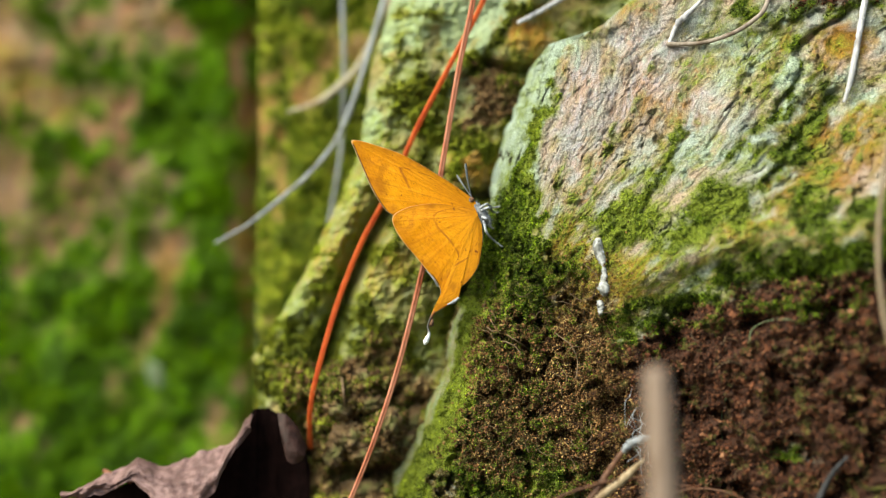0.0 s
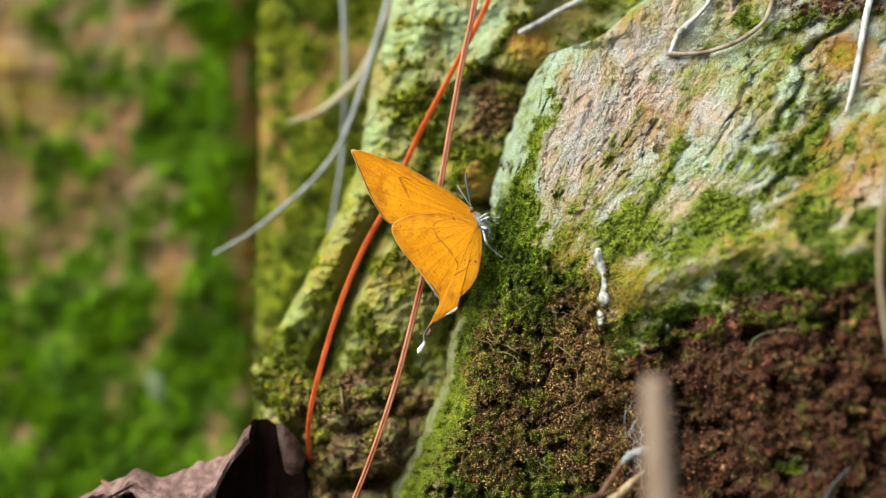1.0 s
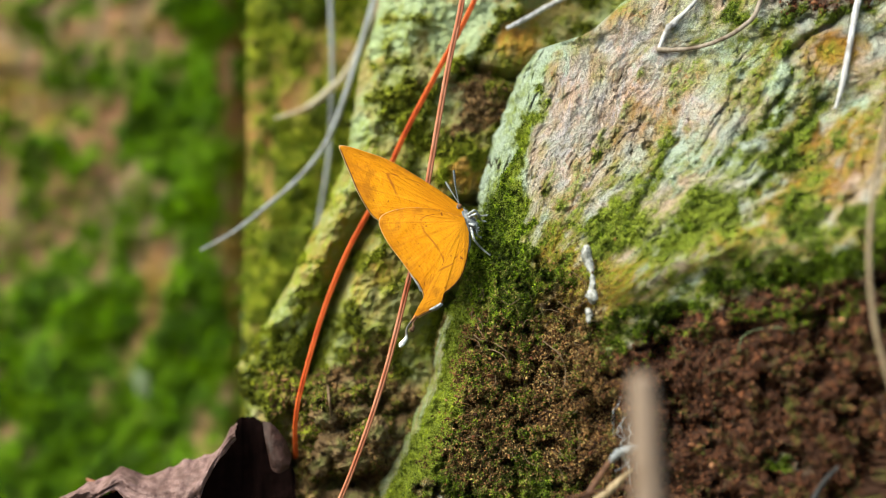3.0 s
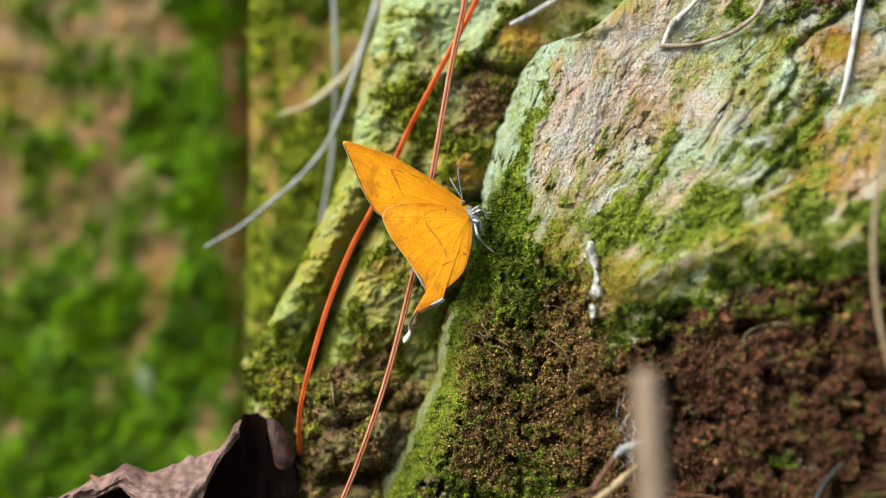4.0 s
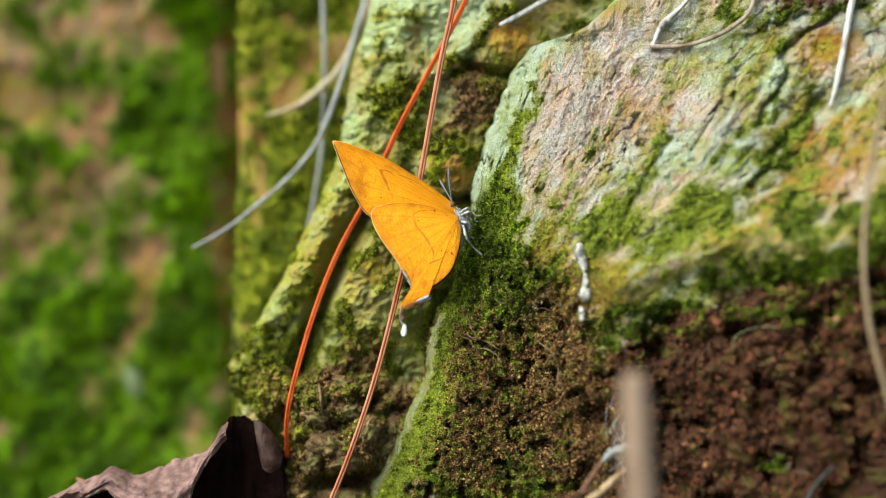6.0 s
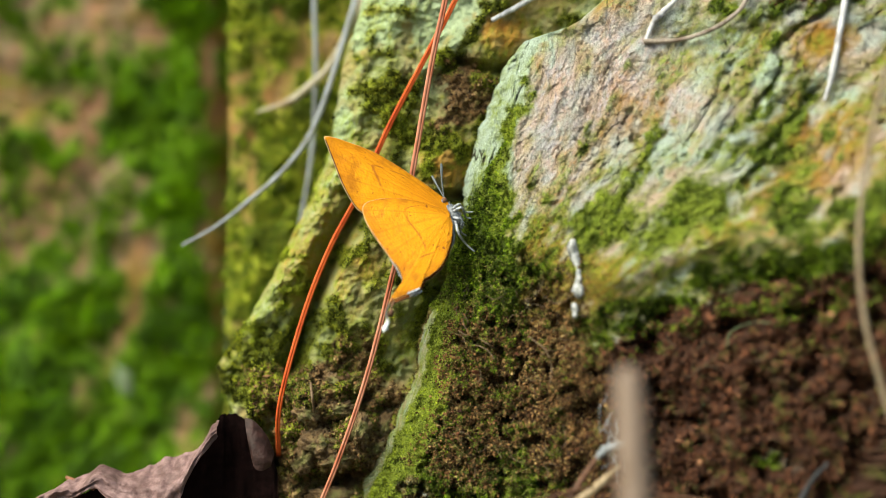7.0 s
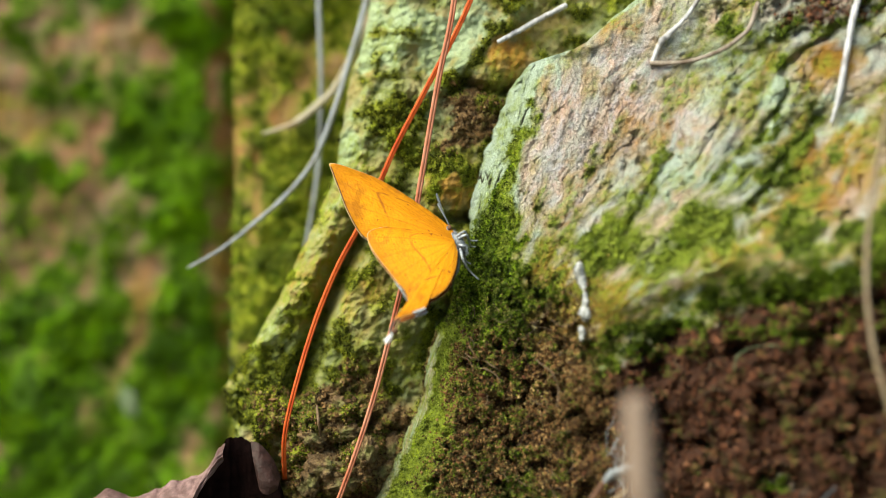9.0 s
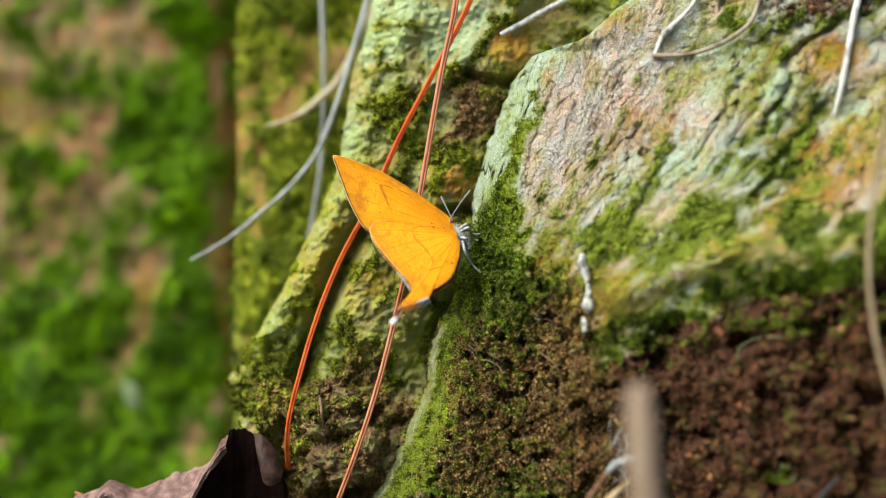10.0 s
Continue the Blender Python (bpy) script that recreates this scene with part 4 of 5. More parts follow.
# ---- the butterfly ----
def wing_material(name, deep, mid, light, band_at, margin):
    n = Nodes(name, 0.62)
    ra, an = n.value("ra"), n.value("an")
    comb = n.tree.nodes.new("ShaderNodeCombineXYZ")
    n.put(comb.inputs[0], n.math("MULTIPLY", an, 46.0))
    n.put(comb.inputs[1], n.math("MULTIPLY", ra, 60.0))
    cross = n.tree.nodes.new("ShaderNodeTexNoise")
    n.put(cross.inputs["Vector"], comb.outputs[0])
    cross.inputs["Scale"].default_value, cross.inputs["Detail"].default_value = 1.0, 4
    comb2 = n.tree.nodes.new("ShaderNodeCombineXYZ")
    n.put(comb2.inputs[0], n.math("MULTIPLY", an, 150.0))
    n.put(comb2.inputs[1], n.math("MULTIPLY", ra, 6.0))
    rays = n.tree.nodes.new("ShaderNodeTexNoise")
    n.put(rays.inputs["Vector"], comb2.outputs[0])
    rays.inputs["Scale"].default_value, rays.inputs["Detail"].default_value = 1.0, 3
    c = n.mix(n.ramp(n.noise(0.22, 4), (0.35, 0), (0.65, 1)), mid, light)
    c = n.mix(n.ramp(cross.outputs["Fac"], (0.46, 0), (0.66, 0.36)), c, deep)
    c = n.mix(n.math("MULTIPLY", n.ramp(rays.outputs["Fac"], (0.46, 0), (0.62, 0.24)), n.ramp(ra, (0.35, 0.2), (0.9, 1.0))), c, deep)
    ribs = n.ramp(n.value("vein"), (0.35, 0.0), (0.9, 0.25))
    c = n.mix(ribs, c, deep)
    wave = n.math("ADD", ra, n.math("MULTIPLY", n.math("SUBTRACT", n.noise(0.2, 2), 0.5), 0.10))
    off = n.math("ABSOLUTE", n.math("SUBTRACT", wave, band_at))
    c = n.mix(n.math("MULTIPLY", n.ramp(off, (0.0, 0.75), (0.022, 0.0)), n.ramp(n.noise(0.5, 2), (0.37, 0), (0.52, 1))), c, (0.26, 0.055, 0.006))
    c = n.mix(n.ramp(n.noise(1.6, 3, 0.6), (0.66, 0), (0.70, 0.8)), c, (0.20, 0.05, 0.008))
    cloud = n.math("MULTIPLY", n.ramp(ra, (0.55, 0.0), (0.8, 1.0)), n.ramp(n.noise(0.4, 3, 0.6), (0.50, 0.0), (0.66, 0.5)))
    c = n.mix(cloud, c, (0.30, 0.085, 0.004))
    c = n.mix(n.ramp(ra, (0.80, 0.0), (1.0, 0.45)), c, deep)
    c = n.mix(n.math("MULTIPLY", n.ramp(ra, (0.978, 0.0), (0.985, 1.0)), n.ramp(an, (margin[0] - 0.01, 0), (margin[0], 1), (margin[1], 1), (margin[1] + 0.01, 0))), c, (0.035, 0.018, 0.010))
    c = n.mix(n.ramp(ra, (0.990, 0.0), (0.995, 0.7)), c, (0.62, 0.42, 0.22))
    n.colour(c)
    n.bump(cross.outputs["Fac"], 0.16, 1.0).bump(rays.outputs["Fac"], 0.08, 0.8)
    n.glow_through(c, 0.3)
    n.put(n.shader.inputs["Specular IOR Level"], 0.2)
    return n.mat


forewing_orange = wing_material("forewing_orange", (0.34, 0.10, 0.001), (0.70, 0.265, 0.003), (0.78, 0.335, 0.006), 0.60, (0.46, 0.93))
hindwing_orange = wing_material("hindwing_orange", (0.34, 0.10, 0.001), (0.68, 0.258, 0.003), (0.76, 0.33, 0.006), 0.52, (0.44, 0.56))
inner_orange = wing_material("inner_orange", (0.10, 0.030, 0.006), (0.18, 0.055, 0.008), (0.26, 0.085, 0.01), 0.52, (0.40, 0.99))


def fur_material(name, a, b):
    n = Nodes(name, 0.8)
    n.colour(n.mix(n.ramp(n.noise(3.0, 3), (0.4, 0), (0.6, 1)), a, b)).bump(n.noise(5.0, 3), 0.08)
    return n.mat


fur_grey = fur_material("fur_grey", (0.085, 0.09, 0.105), (0.21, 0.22, 0.25))
leg_white = fur_material("leg_white", (0.13, 0.14, 0.16), (0.32, 0.33, 0.37))
eye_dark = fur_material("eye_dark", (0.05, 0.022, 0.012), (0.12, 0.05, 0.02))


def banded(name, dark, pale, rings):
    """Dark stalk with pale rings."""
    n = Nodes(name, 0.55)
    wave = n.math("SINE", n.math("MULTIPLY", n.value("run"), rings * 6.283))
    n.colour(n.mix(n.ramp(wave, (0.5, 0), (0.8, 1)), dark, pale))
    return n.mat


feeler_ringed = banded("feeler_ringed", (0.045, 0.048, 0.055), (0.13, 0.14, 0.155), 22)


def tail_material():
    n = Nodes("tail", 0.6)
    n.colour(n.ramp(n.value("run"), (0.0, (0.30, 0.09, 0.01)), (0.18, (0.03, 0.022, 0.02)), (0.52, (0.05, 0.045, 0.04)), (0.66, (0.50, 0.51, 0.54)), (1.0, (0.62, 0.63, 0.66))))
    return n.mat


tail_white = tail_material()


def wing_mesh(name, base, outline, veins, camber, thick=0.05):
    """A wing as a fan of ribs from its base to its outline, ridged along the veins."""
    na, nr = 320, 40
    rim = spline(outline, na)
    an = np.linspace(0, 1, na)
    r = np.linspace(0, 1, nr) ** 0.9
    A, R = np.meshgrid(an, r)
    X = base[0] + R * (rim[:, 0] - base[0])[None]
    Z = base[1] + R * (rim[:, 1] - base[1])[None]
    Y = -camber * np.sin(np.pi * np.clip(R * 0.8 + 0.1, 0, 1)) * np.sin(np.pi * A)
    rib = np.zeros_like(Y)
    for v in veins:
        rib = np.maximum(rib, np.exp(-((A - v) * 220 * np.maximum(R, 0.1)) ** 2))
        Y -= 0.04 * np.exp(-((A - v) * 90 * np.maximum(R, 0.15)) ** 2) * (1 - 0.5 * R)
    Y += 0.10 * fbm(X, Z, 3.0, 3, 3) * R
    verts = np.concatenate([np.stack([X, Y - thick / 2, Z], -1).reshape(-1, 3), np.stack([X, Y + thick / 2, Z], -1).reshape(-1, 3)])
    idx = np.arange(na * nr).reshape(nr, na)
    quad = np.stack([idx[:-1, :-1], idx[:-1, 1:], idx[1:, 1:], idx[1:, :-1]], -1).reshape(-1, 4)
    rim_i = idx[-1]
    side = np.stack([rim_i[:-1], rim_i[1:], rim_i[1:] + na * nr, rim_i[:-1] + na * nr], -1)
    return raw_mesh(name, verts, np.concatenate([quad, quad[:, ::-1] + na * nr, side]), True, {"ra": np.tile(R.ravel(), 2), "an": np.tile(A.ravel(), 2), "vein": np.tile(rib.ravel(), 2)})


def ball(name, centre, radii, turn=0.0, seed=0, lumps=0.06):
    a, b = np.meshgrid(np.linspace(0, 2 * np.pi, 29), np.linspace(0.02, np.pi - 0.02, 16))
    k = 1 + lumps * fbm(a * 2, b * 3, 1.0, 3, seed)
    p = np.stack([np.sin(b) * np.cos(a) * radii[0], np.sin(b) * np.sin(a) * radii[1], np.cos(b) * radii[2]], -1) * k[..., None]
    c, s = math.cos(radians(turn)), math.sin(radians(turn))
    X, Z = p[..., 0] * c + p[..., 2] * s, p[..., 2] * c - p[..., 0] * s
    return sheet_mesh(name, X + centre[0], p[..., 1] + centre[1], Z + centre[2], flip=True)


def hairs(name, centre, radii, count, length, seed, turn=0.0):
    rng = np.random.default_rng(seed)
    d = rng.normal(0, 1, (count, 3))
    d /= np.linalg.norm(d, axis=1)[:, None]
    p = d * np.array(radii)
    c, s = math.cos(radians(turn)), math.sin(radians(turn))
    p = np.stack([p[:, 0] * c + p[:, 2] * s, p[:, 1], p[:, 2] * c - p[:, 0] * s], -1) + np.array(centre)
    tip = p + (d + rng.normal(0, 0.35, (count, 3))) * length * rng.uniform(0.5, 1.2, (count, 1))
    side = np.cross(tip - p, rng.normal(0, 1, (count, 3)))
    side *= 0.03 / (np.linalg.norm(side, axis=1)[:, None] + 1e-9)
    v = np.stack([p - side, p + side, tip], 1).reshape(-1, 3)
    return raw_mesh(name, v, np.arange(count * 3).reshape(-1, 3), False)


WINGS_Y = 6.0
fly = empty("butterfly", 5.5, WINGS_Y, 54.5)
tagged(fly, "orange butterfly with closed wings and white-tipped tails resting on stone", "butterfly")
FORE_BASE, HIND_BASE = (-0.73, 1.05), (-0.48, 0.40)
FORE = ((-0.48, 1.54), (-1.29, 2.75), (-4.20, 4.85), (-7.43, 6.87), (-11.47, 9.13), (-15.11, 10.42), (-17.37, 11.07), (-18.67, 11.07), (-18.18, 9.62), (-17.13, 7.19), (-16.08, 4.77), (-14.87, 2.59), (-13.74, 1.05), (-12.52, 0.08), (-9.86, -2.83), (-4.20, -2.83), (-1.13, -0.08))
HIND = ((-0.73, 1.05), (-2.99, 1.54), (-6.22, 2.02), (-9.45, 1.78), (-11.80, 0.97), (-12.77, 0.00), (-12.52, -1.37), (-11.23, -3.47), (-9.45, -5.58), (-8.00, -7.35), (-6.63, -8.97), (-5.90, -10.42), (-6.06, -11.88), (-7.19, -13.90), (-5.49, -13.01), (-4.12, -12.28),
        (-3.23, -11.39), (-3.47, -10.50), (-2.10, -9.29), (-0.81, -7.68), (-0.16, -5.66), (0.16, -3.23), (0.08, -1.05))


def relative(points, base):
    return [(x - base[0], z - base[1]) for x, z in points]


def place(ob, x, y, z):
    ob.location = (x * MM, y * MM, z * MM)
    return ob


def build_wings():
    veins = (0.12, 0.2, 0.28, 0.36, 0.44, 0.52, 0.6, 0.68, 0.78)
    shape = wing_mesh("forewing", (0, 0), relative(FORE, FORE_BASE), veins, -0.05)
    near_f = place(part("forewing", shape, forewing_orange, fly), FORE_BASE[0], 0.15, FORE_BASE[1])
    far_shape = wing_mesh("forewing", (0, 0), relative(FORE, FORE_BASE), veins, -0.4)
    far_f = place(part("forewing", far_shape, forewing_orange, fly), FORE_BASE[0] + 0.05, 1.3, FORE_BASE[1] + 0.05)
    hveins = (0.08, 0.16, 0.25, 0.33, 0.40, 0.46, 0.53, 0.62, 0.72, 0.82, 0.9)
    shape = wing_mesh("hindwing", (0, 0), relative(HIND, HIND_BASE), hveins, 0.35)
    near_h = place(part("hindwing", shape, hindwing_orange, fly), HIND_BASE[0], -0.25, HIND_BASE[1])
    far_shape = wing_mesh("hindwing", (0, 0), relative(HIND, HIND_BASE), hveins, -0.4)
    far_h = place(part("hindwing", far_shape, inner_orange, fly, "far hindwing with dark brown border"), HIND_BASE[0] + 0.1, 0.8, HIND_BASE[1])
    tip = relative(((-6.87, -13.58),), HIND_BASE)[0]
    line = relative(((-6.71, -13.41), (-7.35, -14.63), (-7.68, -15.60), (-7.51, -16.73), (-7.92, -17.70), (-8.16, -18.26)), HIND_BASE)
    tails = []
    for wing, reach_on in ((near_h, 1.0), (far_h, 0.45)):
        pts = [((x - tip[0]) * reach_on, 0.12 * math.sin(k), (z - tip[1]) * reach_on) for k, (x, z) in enumerate(line)]
        tails.append(place(part("tail", tube("tail", pts, (0.26, 0.16, 0.14, 0.18, 0.30, 0.42, 0.15), 50, 10, 0.15, 4), tail_white if wing is near_h else eye_dark, wing, "black tail with a white tip" if wing is near_h else "short dark tail"), tip[0], 0, tip[1]))
        lobe = relative(((-3.23, -11.47), (-4.04, -12.12), (-4.85, -12.52)), HIND_BASE)
        part("lobe", tube("lobe", [(x, -0.15, z) for x, z in lobe], (0.14, 0.26, 0.10), 16, 10, 0.3, 9), leg_white, wing, "small white fringed lobe")
        notch = relative(((-7.84, -7.51), (-6.79, -8.81), (-6.14, -9.94)), HIND_BASE)
        part("fringe", tube("fringe", [(x - 0.12, 0.0, z) for x, z in notch], (0.03, 0.08, 0.05), 16, 8, 0.3, 2), leg_white, wing, "white fringe on the dark wing edge")
    return near_f, far_f, near_h, far_h, tails


near_forewing, far_forewing, near_hindwing, far_hindwing, tails = build_wings()
HEAD = (-1.45, 2.59)
part("thorax", ball("thorax", (0.08, 0.6, 0.73), (0.7, 0.8, 2.0), -38, 1), fur_grey, fly, "pale grey furry thorax")
part("fur", hairs("fur", (0.16, 0.6, 0.57), (0.7, 0.8, 2.0), 350, 0.4, 3, -38), leg_white, fly, "white hairs")
part("abdomen", ball("abdomen", (-0.32, 0.7, -1.37), (0.65, 0.7, 2.6), -4, 2), fur_grey, fly)
head = part("head", ball("head", (HEAD[0], 0.5, HEAD[1]), (0.42, 0.55, 0.5), 0, 3), fur_grey, fly)
part("eye", ball("eye", (HEAD[0] + 0.12, 0.08, HEAD[1] + 0.03), (0.34, 0.30, 0.38), 0, 4, 0.0), eye_dark, head, "dark brown eye")
feelers = []
for tip, depth in ((((-2.26, 7.27)), -0.2), (((-3.47, 5.66)), 1.4)):
    pts = [(0, 0, 0), ((tip[0] - HEAD[0]) * 0.45 - 0.15, depth * 0.4, (tip[1] - HEAD[1]) * 0.5), (tip[0] - HEAD[0], depth, tip[1] - HEAD[1])]
    feelers.append(place(part("antenna", tube("antenna", pts, (0.11, 0.10, 0.11, 0.14, 0.21, 0.17), 50, 8), feeler_ringed, fly, "dark antenna with pale rings"), HEAD[0], 0.3, HEAD[1] + 0.5))
for line in ((((-0.16, 1.37)), ((0.81, 1.94)), ((1.62, 1.54)), ((2.83, 1.70))), (((0.00, 1.05)), ((1.13, 1.45)), ((1.78, 0.89)), ((2.59, 0.81))), (((0.32, -0.40)), ((0.81, -2.18)), ((1.86, -3.23)), ((3.15, -4.20))),
             (((0.08, 0.08)), ((0.81, -0.24)), ((1.13, -1.05)), ((1.94, -1.54)))):
    foot = surface(front, line[-1][0] + 5.5, line[-1][1] + 54.5) - WINGS_Y
    pts = [(x, y, z) for (x, z), y in zip(line, (-0.2, min(-0.6, foot), (foot - 0.9), foot - 0.15))]
    part("leg", tube("leg", pts, (0.22, 0.19, 0.16, 0.13, 0.11), 40, 8, 0.25, 5), leg_white, fly, "thin white leg")


# ---- fallen needles, stems and twigs ----
def build_needle(points, radius, label, hue):
    thing = empty("pine_needle", *points[-1])
    ox, oy, oz = points[-1]
    for k, (shift, mat) in enumerate(((-0.62, hue), (0.62, hue))):
        pts = [(x - ox + shift * radius, y - oy + 0.1 * shift, z - oz) for x, y, z in points]
        part("strand", tube("strand", pts, (radius, radius, radius * 0.9, radius * 0.75), 90, 8, 0.05, k, 0.35), mat, thing)
    return tagged(thing, label, "pine needle", "pine needles")


build_needle([(x * 1.01, y + 3.0, 50 + (z - 50) * 1.01) for x, y, z in ((9.7, 14.0, 96.0), (6.0, 12.0, 86.6), (1.3, 12.0, 77.5), (-3.7, 12.5, 68.0), (-7.8, 13.0, 58.8), (-12.0, 13.0, 50.9), (-15.3, 12.0, 42.6), (-18.1, 10.0, 32.8), (-19.4, 10.5, 26.5), (-19.6, 14.0, 20.5))], 0.27, "fallen red-brown pine needle leaning on the mossy stone", needle_red)
build_needle(((5.5, 11.0, 95.6), (4.4, 9.2, 86.3), (2.5, 8.8, 77.2), (0.2, 8.8, 64.0), (-1.6, 8.8, 53.4), (-3.2, 8.8, 46.0), (-6.5, 8.6, 32.9), (-10.6, 8.0, 20.6), (-15.9, 8.0, 7.5), (-18.3, 8.0, -1.5)), 0.28, "straight reddish pine needle hanging before the stones", needle_dull)


def build_stem(name, points, radius, mat, label, category, rough=0.12, wander=0.0, n=90, group=""):
    ox, oy, oz = points[-1]
    mesh = tube(name, [(x - ox, y - oy, z - oz) for x, y, z in points], radius, n, 10, rough, int(abs(ox)) + 3, 0.0, wander)
    return tagged(place(part(name, mesh, mat), ox, oy, oz), label, category, group)


build_stem("dry_grass", ((-5.7, 36.0, 103.8), (-9.0, 33.0, 90.0), (-11.0, 32.0, 82.8), (-13.4, 31.0, 74.8), (-16.2, 31.0, 67.7), (-20.1, 30.0, 62.4), (-25.0, 30.0, 58.0), (-30.2, 30.0, 53.9), (-35.5, 30.0, 50.9)), (0.5, 0.46, 0.40, 0.34, 0.18), stem_grey, "thin arching grey dry stem in front of mossy stones", "grass", group="dry grass stalks")
build_stem("dry_grass", ((-7.5, 37.0, 91.4), (-12.9, 37.0, 79.9), (-16.5, 37.0, 75.9), (-20.1, 37.0, 73.2), (-24.8, 38.0, 71.8)), (0.5, 0.6, 0.6, 0.2), stem_tan, "short curved beige dry stem in front of mossy stones", "grass", group="dry grass stalks")
build_stem("dry_grass", ((-16.6, 39.0, 100.7), (-16.1, 39.0, 89.8), (-15.8, 39.0, 79.0), (-16.2, 39.0, 67.2), (-17.3, 39.0, 59.1), (-18.6, 39.0, 51.9)), (0.42, 0.40, 0.36, 0.26), stem_grey, "faint straight grey dry stem close to the stone", "grass", group="dry grass stalks")
build_stem("dry_grass", ((-30.2, 42.0, 41.0), (-29.7, 42.0, 33.7), (-29.0, 40.0, 27.4), (-28.4, 38.0, 21.3), (-28.1, 36.0, -0.0)), (0.2, 0.28, 0.25), root_green, "pale upright stem at the foot of the stones", "grass", group="dry grass stalks")

fork = empty("twig", *laid(front, ((32.1, 79.1),), 0.4)[0])
tagged(fork, "pale forked dry twig lying on the boulder", "twig", "dry twigs")


def limb(name, places, gaps, radius, mat, seed, rough=0.2, label=""):
    o = fork.location / MM
    pts = [(x - o[0], surface(front, x, z) - g - o[1], z - o[2]) for (x, z), g in zip(places, gaps)]
    part(name, tube(name, pts, radius, 60, 10, rough, seed, 0.0, 0.05), mat, fork, label)


limb("branch", ((39.1, 88.7), (37.0, 85.6), (34.9, 83.6), (33.6, 82.3), (32.8, 80.8), (32.1, 78.9)), (1.0, 0.8, 0.7, 0.7, 0.6, 0.4), (0.30, 0.29, 0.33, 0.46, 0.31, 0.33, 0.22), twig_pale, 4, 0.25, "split pale grey branch with a knot")
limb("branch", ((32.0, 79.2), (34.4, 79.1), (37.5, 79.4), (40.7, 80.4), (43.5, 82.0), (45.5, 84.0), (46.9, 87.5)), (0.4, 0.7, 1.0, 1.2, 1.2, 1.0, 0.8), (0.38, 0.30, 0.30, 0.32, 0.36), twig_brown, 6, 0.12, "curved brown branch")
limb("knot", ((33.2, 81.8), (33.6, 82.4), (34.1, 82.9)), (1.0, 1.0, 1.0), (0.2, 0.48, 0.2), twig_pale, 8, 0.4, "swollen white knot")
build_stem("twig", laid(front, ((61.9, 92.3), (59.6, 86.0), (58.7, 82.4), (57.7, 78.0), (56.8, 73.6), (56.0, 70.5)), 0.8), (0.45, 0.46, 0.44, 0.42, 0.25), twig_pale, "straight pale twig leaning on the boulder", "twig", 0.2, 0.05, group="dry twigs")
build_stem("twig", [(x, surface(rear, x, z) - 1.2, z) for x, z in ((21.2, 89.1), (16.7, 86.8), (13.8, 85.1), (11.2, 83.6))], (0.4, 0.4, 0.38, 0.34), twig_pale, "short pale twig lying on olive moss", "twig", 0.2, 0.04, group="dry twigs")
build_stem("dry_grass", [(0.966 * x, -23.0 + 0.02 * abs(z - 50), 50 + 0.966 * (z - 50)) for x, z in ((62.4, 74.5), (60.3, 65.4), (59.1, 57.7), (58.6, 50.8), (58.9, 44.7), (59.9, 38.6), (61.8, 31.7), (65.5, 18.0), (67.6, 1.5))], (0.34, 0.38, 0.38, 0.34), stalk_material("stem_buff", (0.16, 0.115, 0.075), (0.23, 0.175, 0.12), (0.12, 0.08, 0.05)), "thin bowed buff stem in front of the boulder", "grass", group="dry grass stalks")


def build_stick():
    pts = ((23.9, -60.0, 36.4), (24.2, -60.0, 32.3), (24.4, -60.0, 27.2), (24.7, -60.0, 22.0), (25.5, -60.0, -0.4))
    ox, oy, oz = pts[-1]
    mesh = tube("stick", [(x - ox, y - oy, z - oz) for x, y, z in pts], (1.35, 1.6, 1.7, 1.7, 1.8), 60, 16, 0.06, 3)
    tagged(place(part("stick", mesh, stick_beige), ox, oy, oz), "upright broken beige stick standing in the ground", "stick")


build_stick()


# ---- tan stones lodged in the foot of the rear boulder ----
def build_pebbles():
    n = Nodes("tan_stone", 0.85)
    grain = n.noise(1.2, 6, 0.7)
    c = n.mix(n.ramp(grain, (0.38, 0), (0.62, 1)), (0.10, 0.055, 0.022), (0.28, 0.17, 0.075))
    c = n.mix(n.ramp(n.noise(0.3, 4), (0.52, 0), (0.66, 0.8)), c, (0.20, 0.21, 0.06))
    n.colour(c).bump(grain, 1.0).bump(n.noise(4.0, 4), 0.3)
    for k, ((x, z), size, turn) in enumerate((((-13.4, 22.7), (2.9, 1.9, 1.7), 10), ((-10.7, 20.6), (2.6, 1.8, 1.5), -12), ((-15.3, 26.9), (2.0, 1.5, 1.2), 25), ((-11.1, 27.3), (2.3, 1.4, 1.1), -6),
                                              ((-7.8, 24.8), (1.5, 1.4, 1.9), 12), ((-5.7, 21.5), (2.4, 1.5, 1.0), -18), ((-4.1, 24.8), (1.2, 1.2, 1.9), 8), ((-16.1, 20.2), (1.6, 1.3, 1.9), 0), ((-11.9, 31.4), (1.5, 1.2, 0.9), 14), ((-11.9, 14.6), (3.4, 1.6, 1.2), 4))):
        x, z = 1.01 * x, 50 + 1.01 * (z - 50)
        y = surface(rear, x, z) + 0.45 * size[1]
        rng_shift = 3 * k
        mesh = ball("pebble", (0, 0, 0), size, turn, 20 + rng_shift, 0.5)
        tagged(place(part("pebble", mesh, n.mat), x, y, z), "rough tan stone lodged in earth", "stone", "tan stones")


build_pebbles()


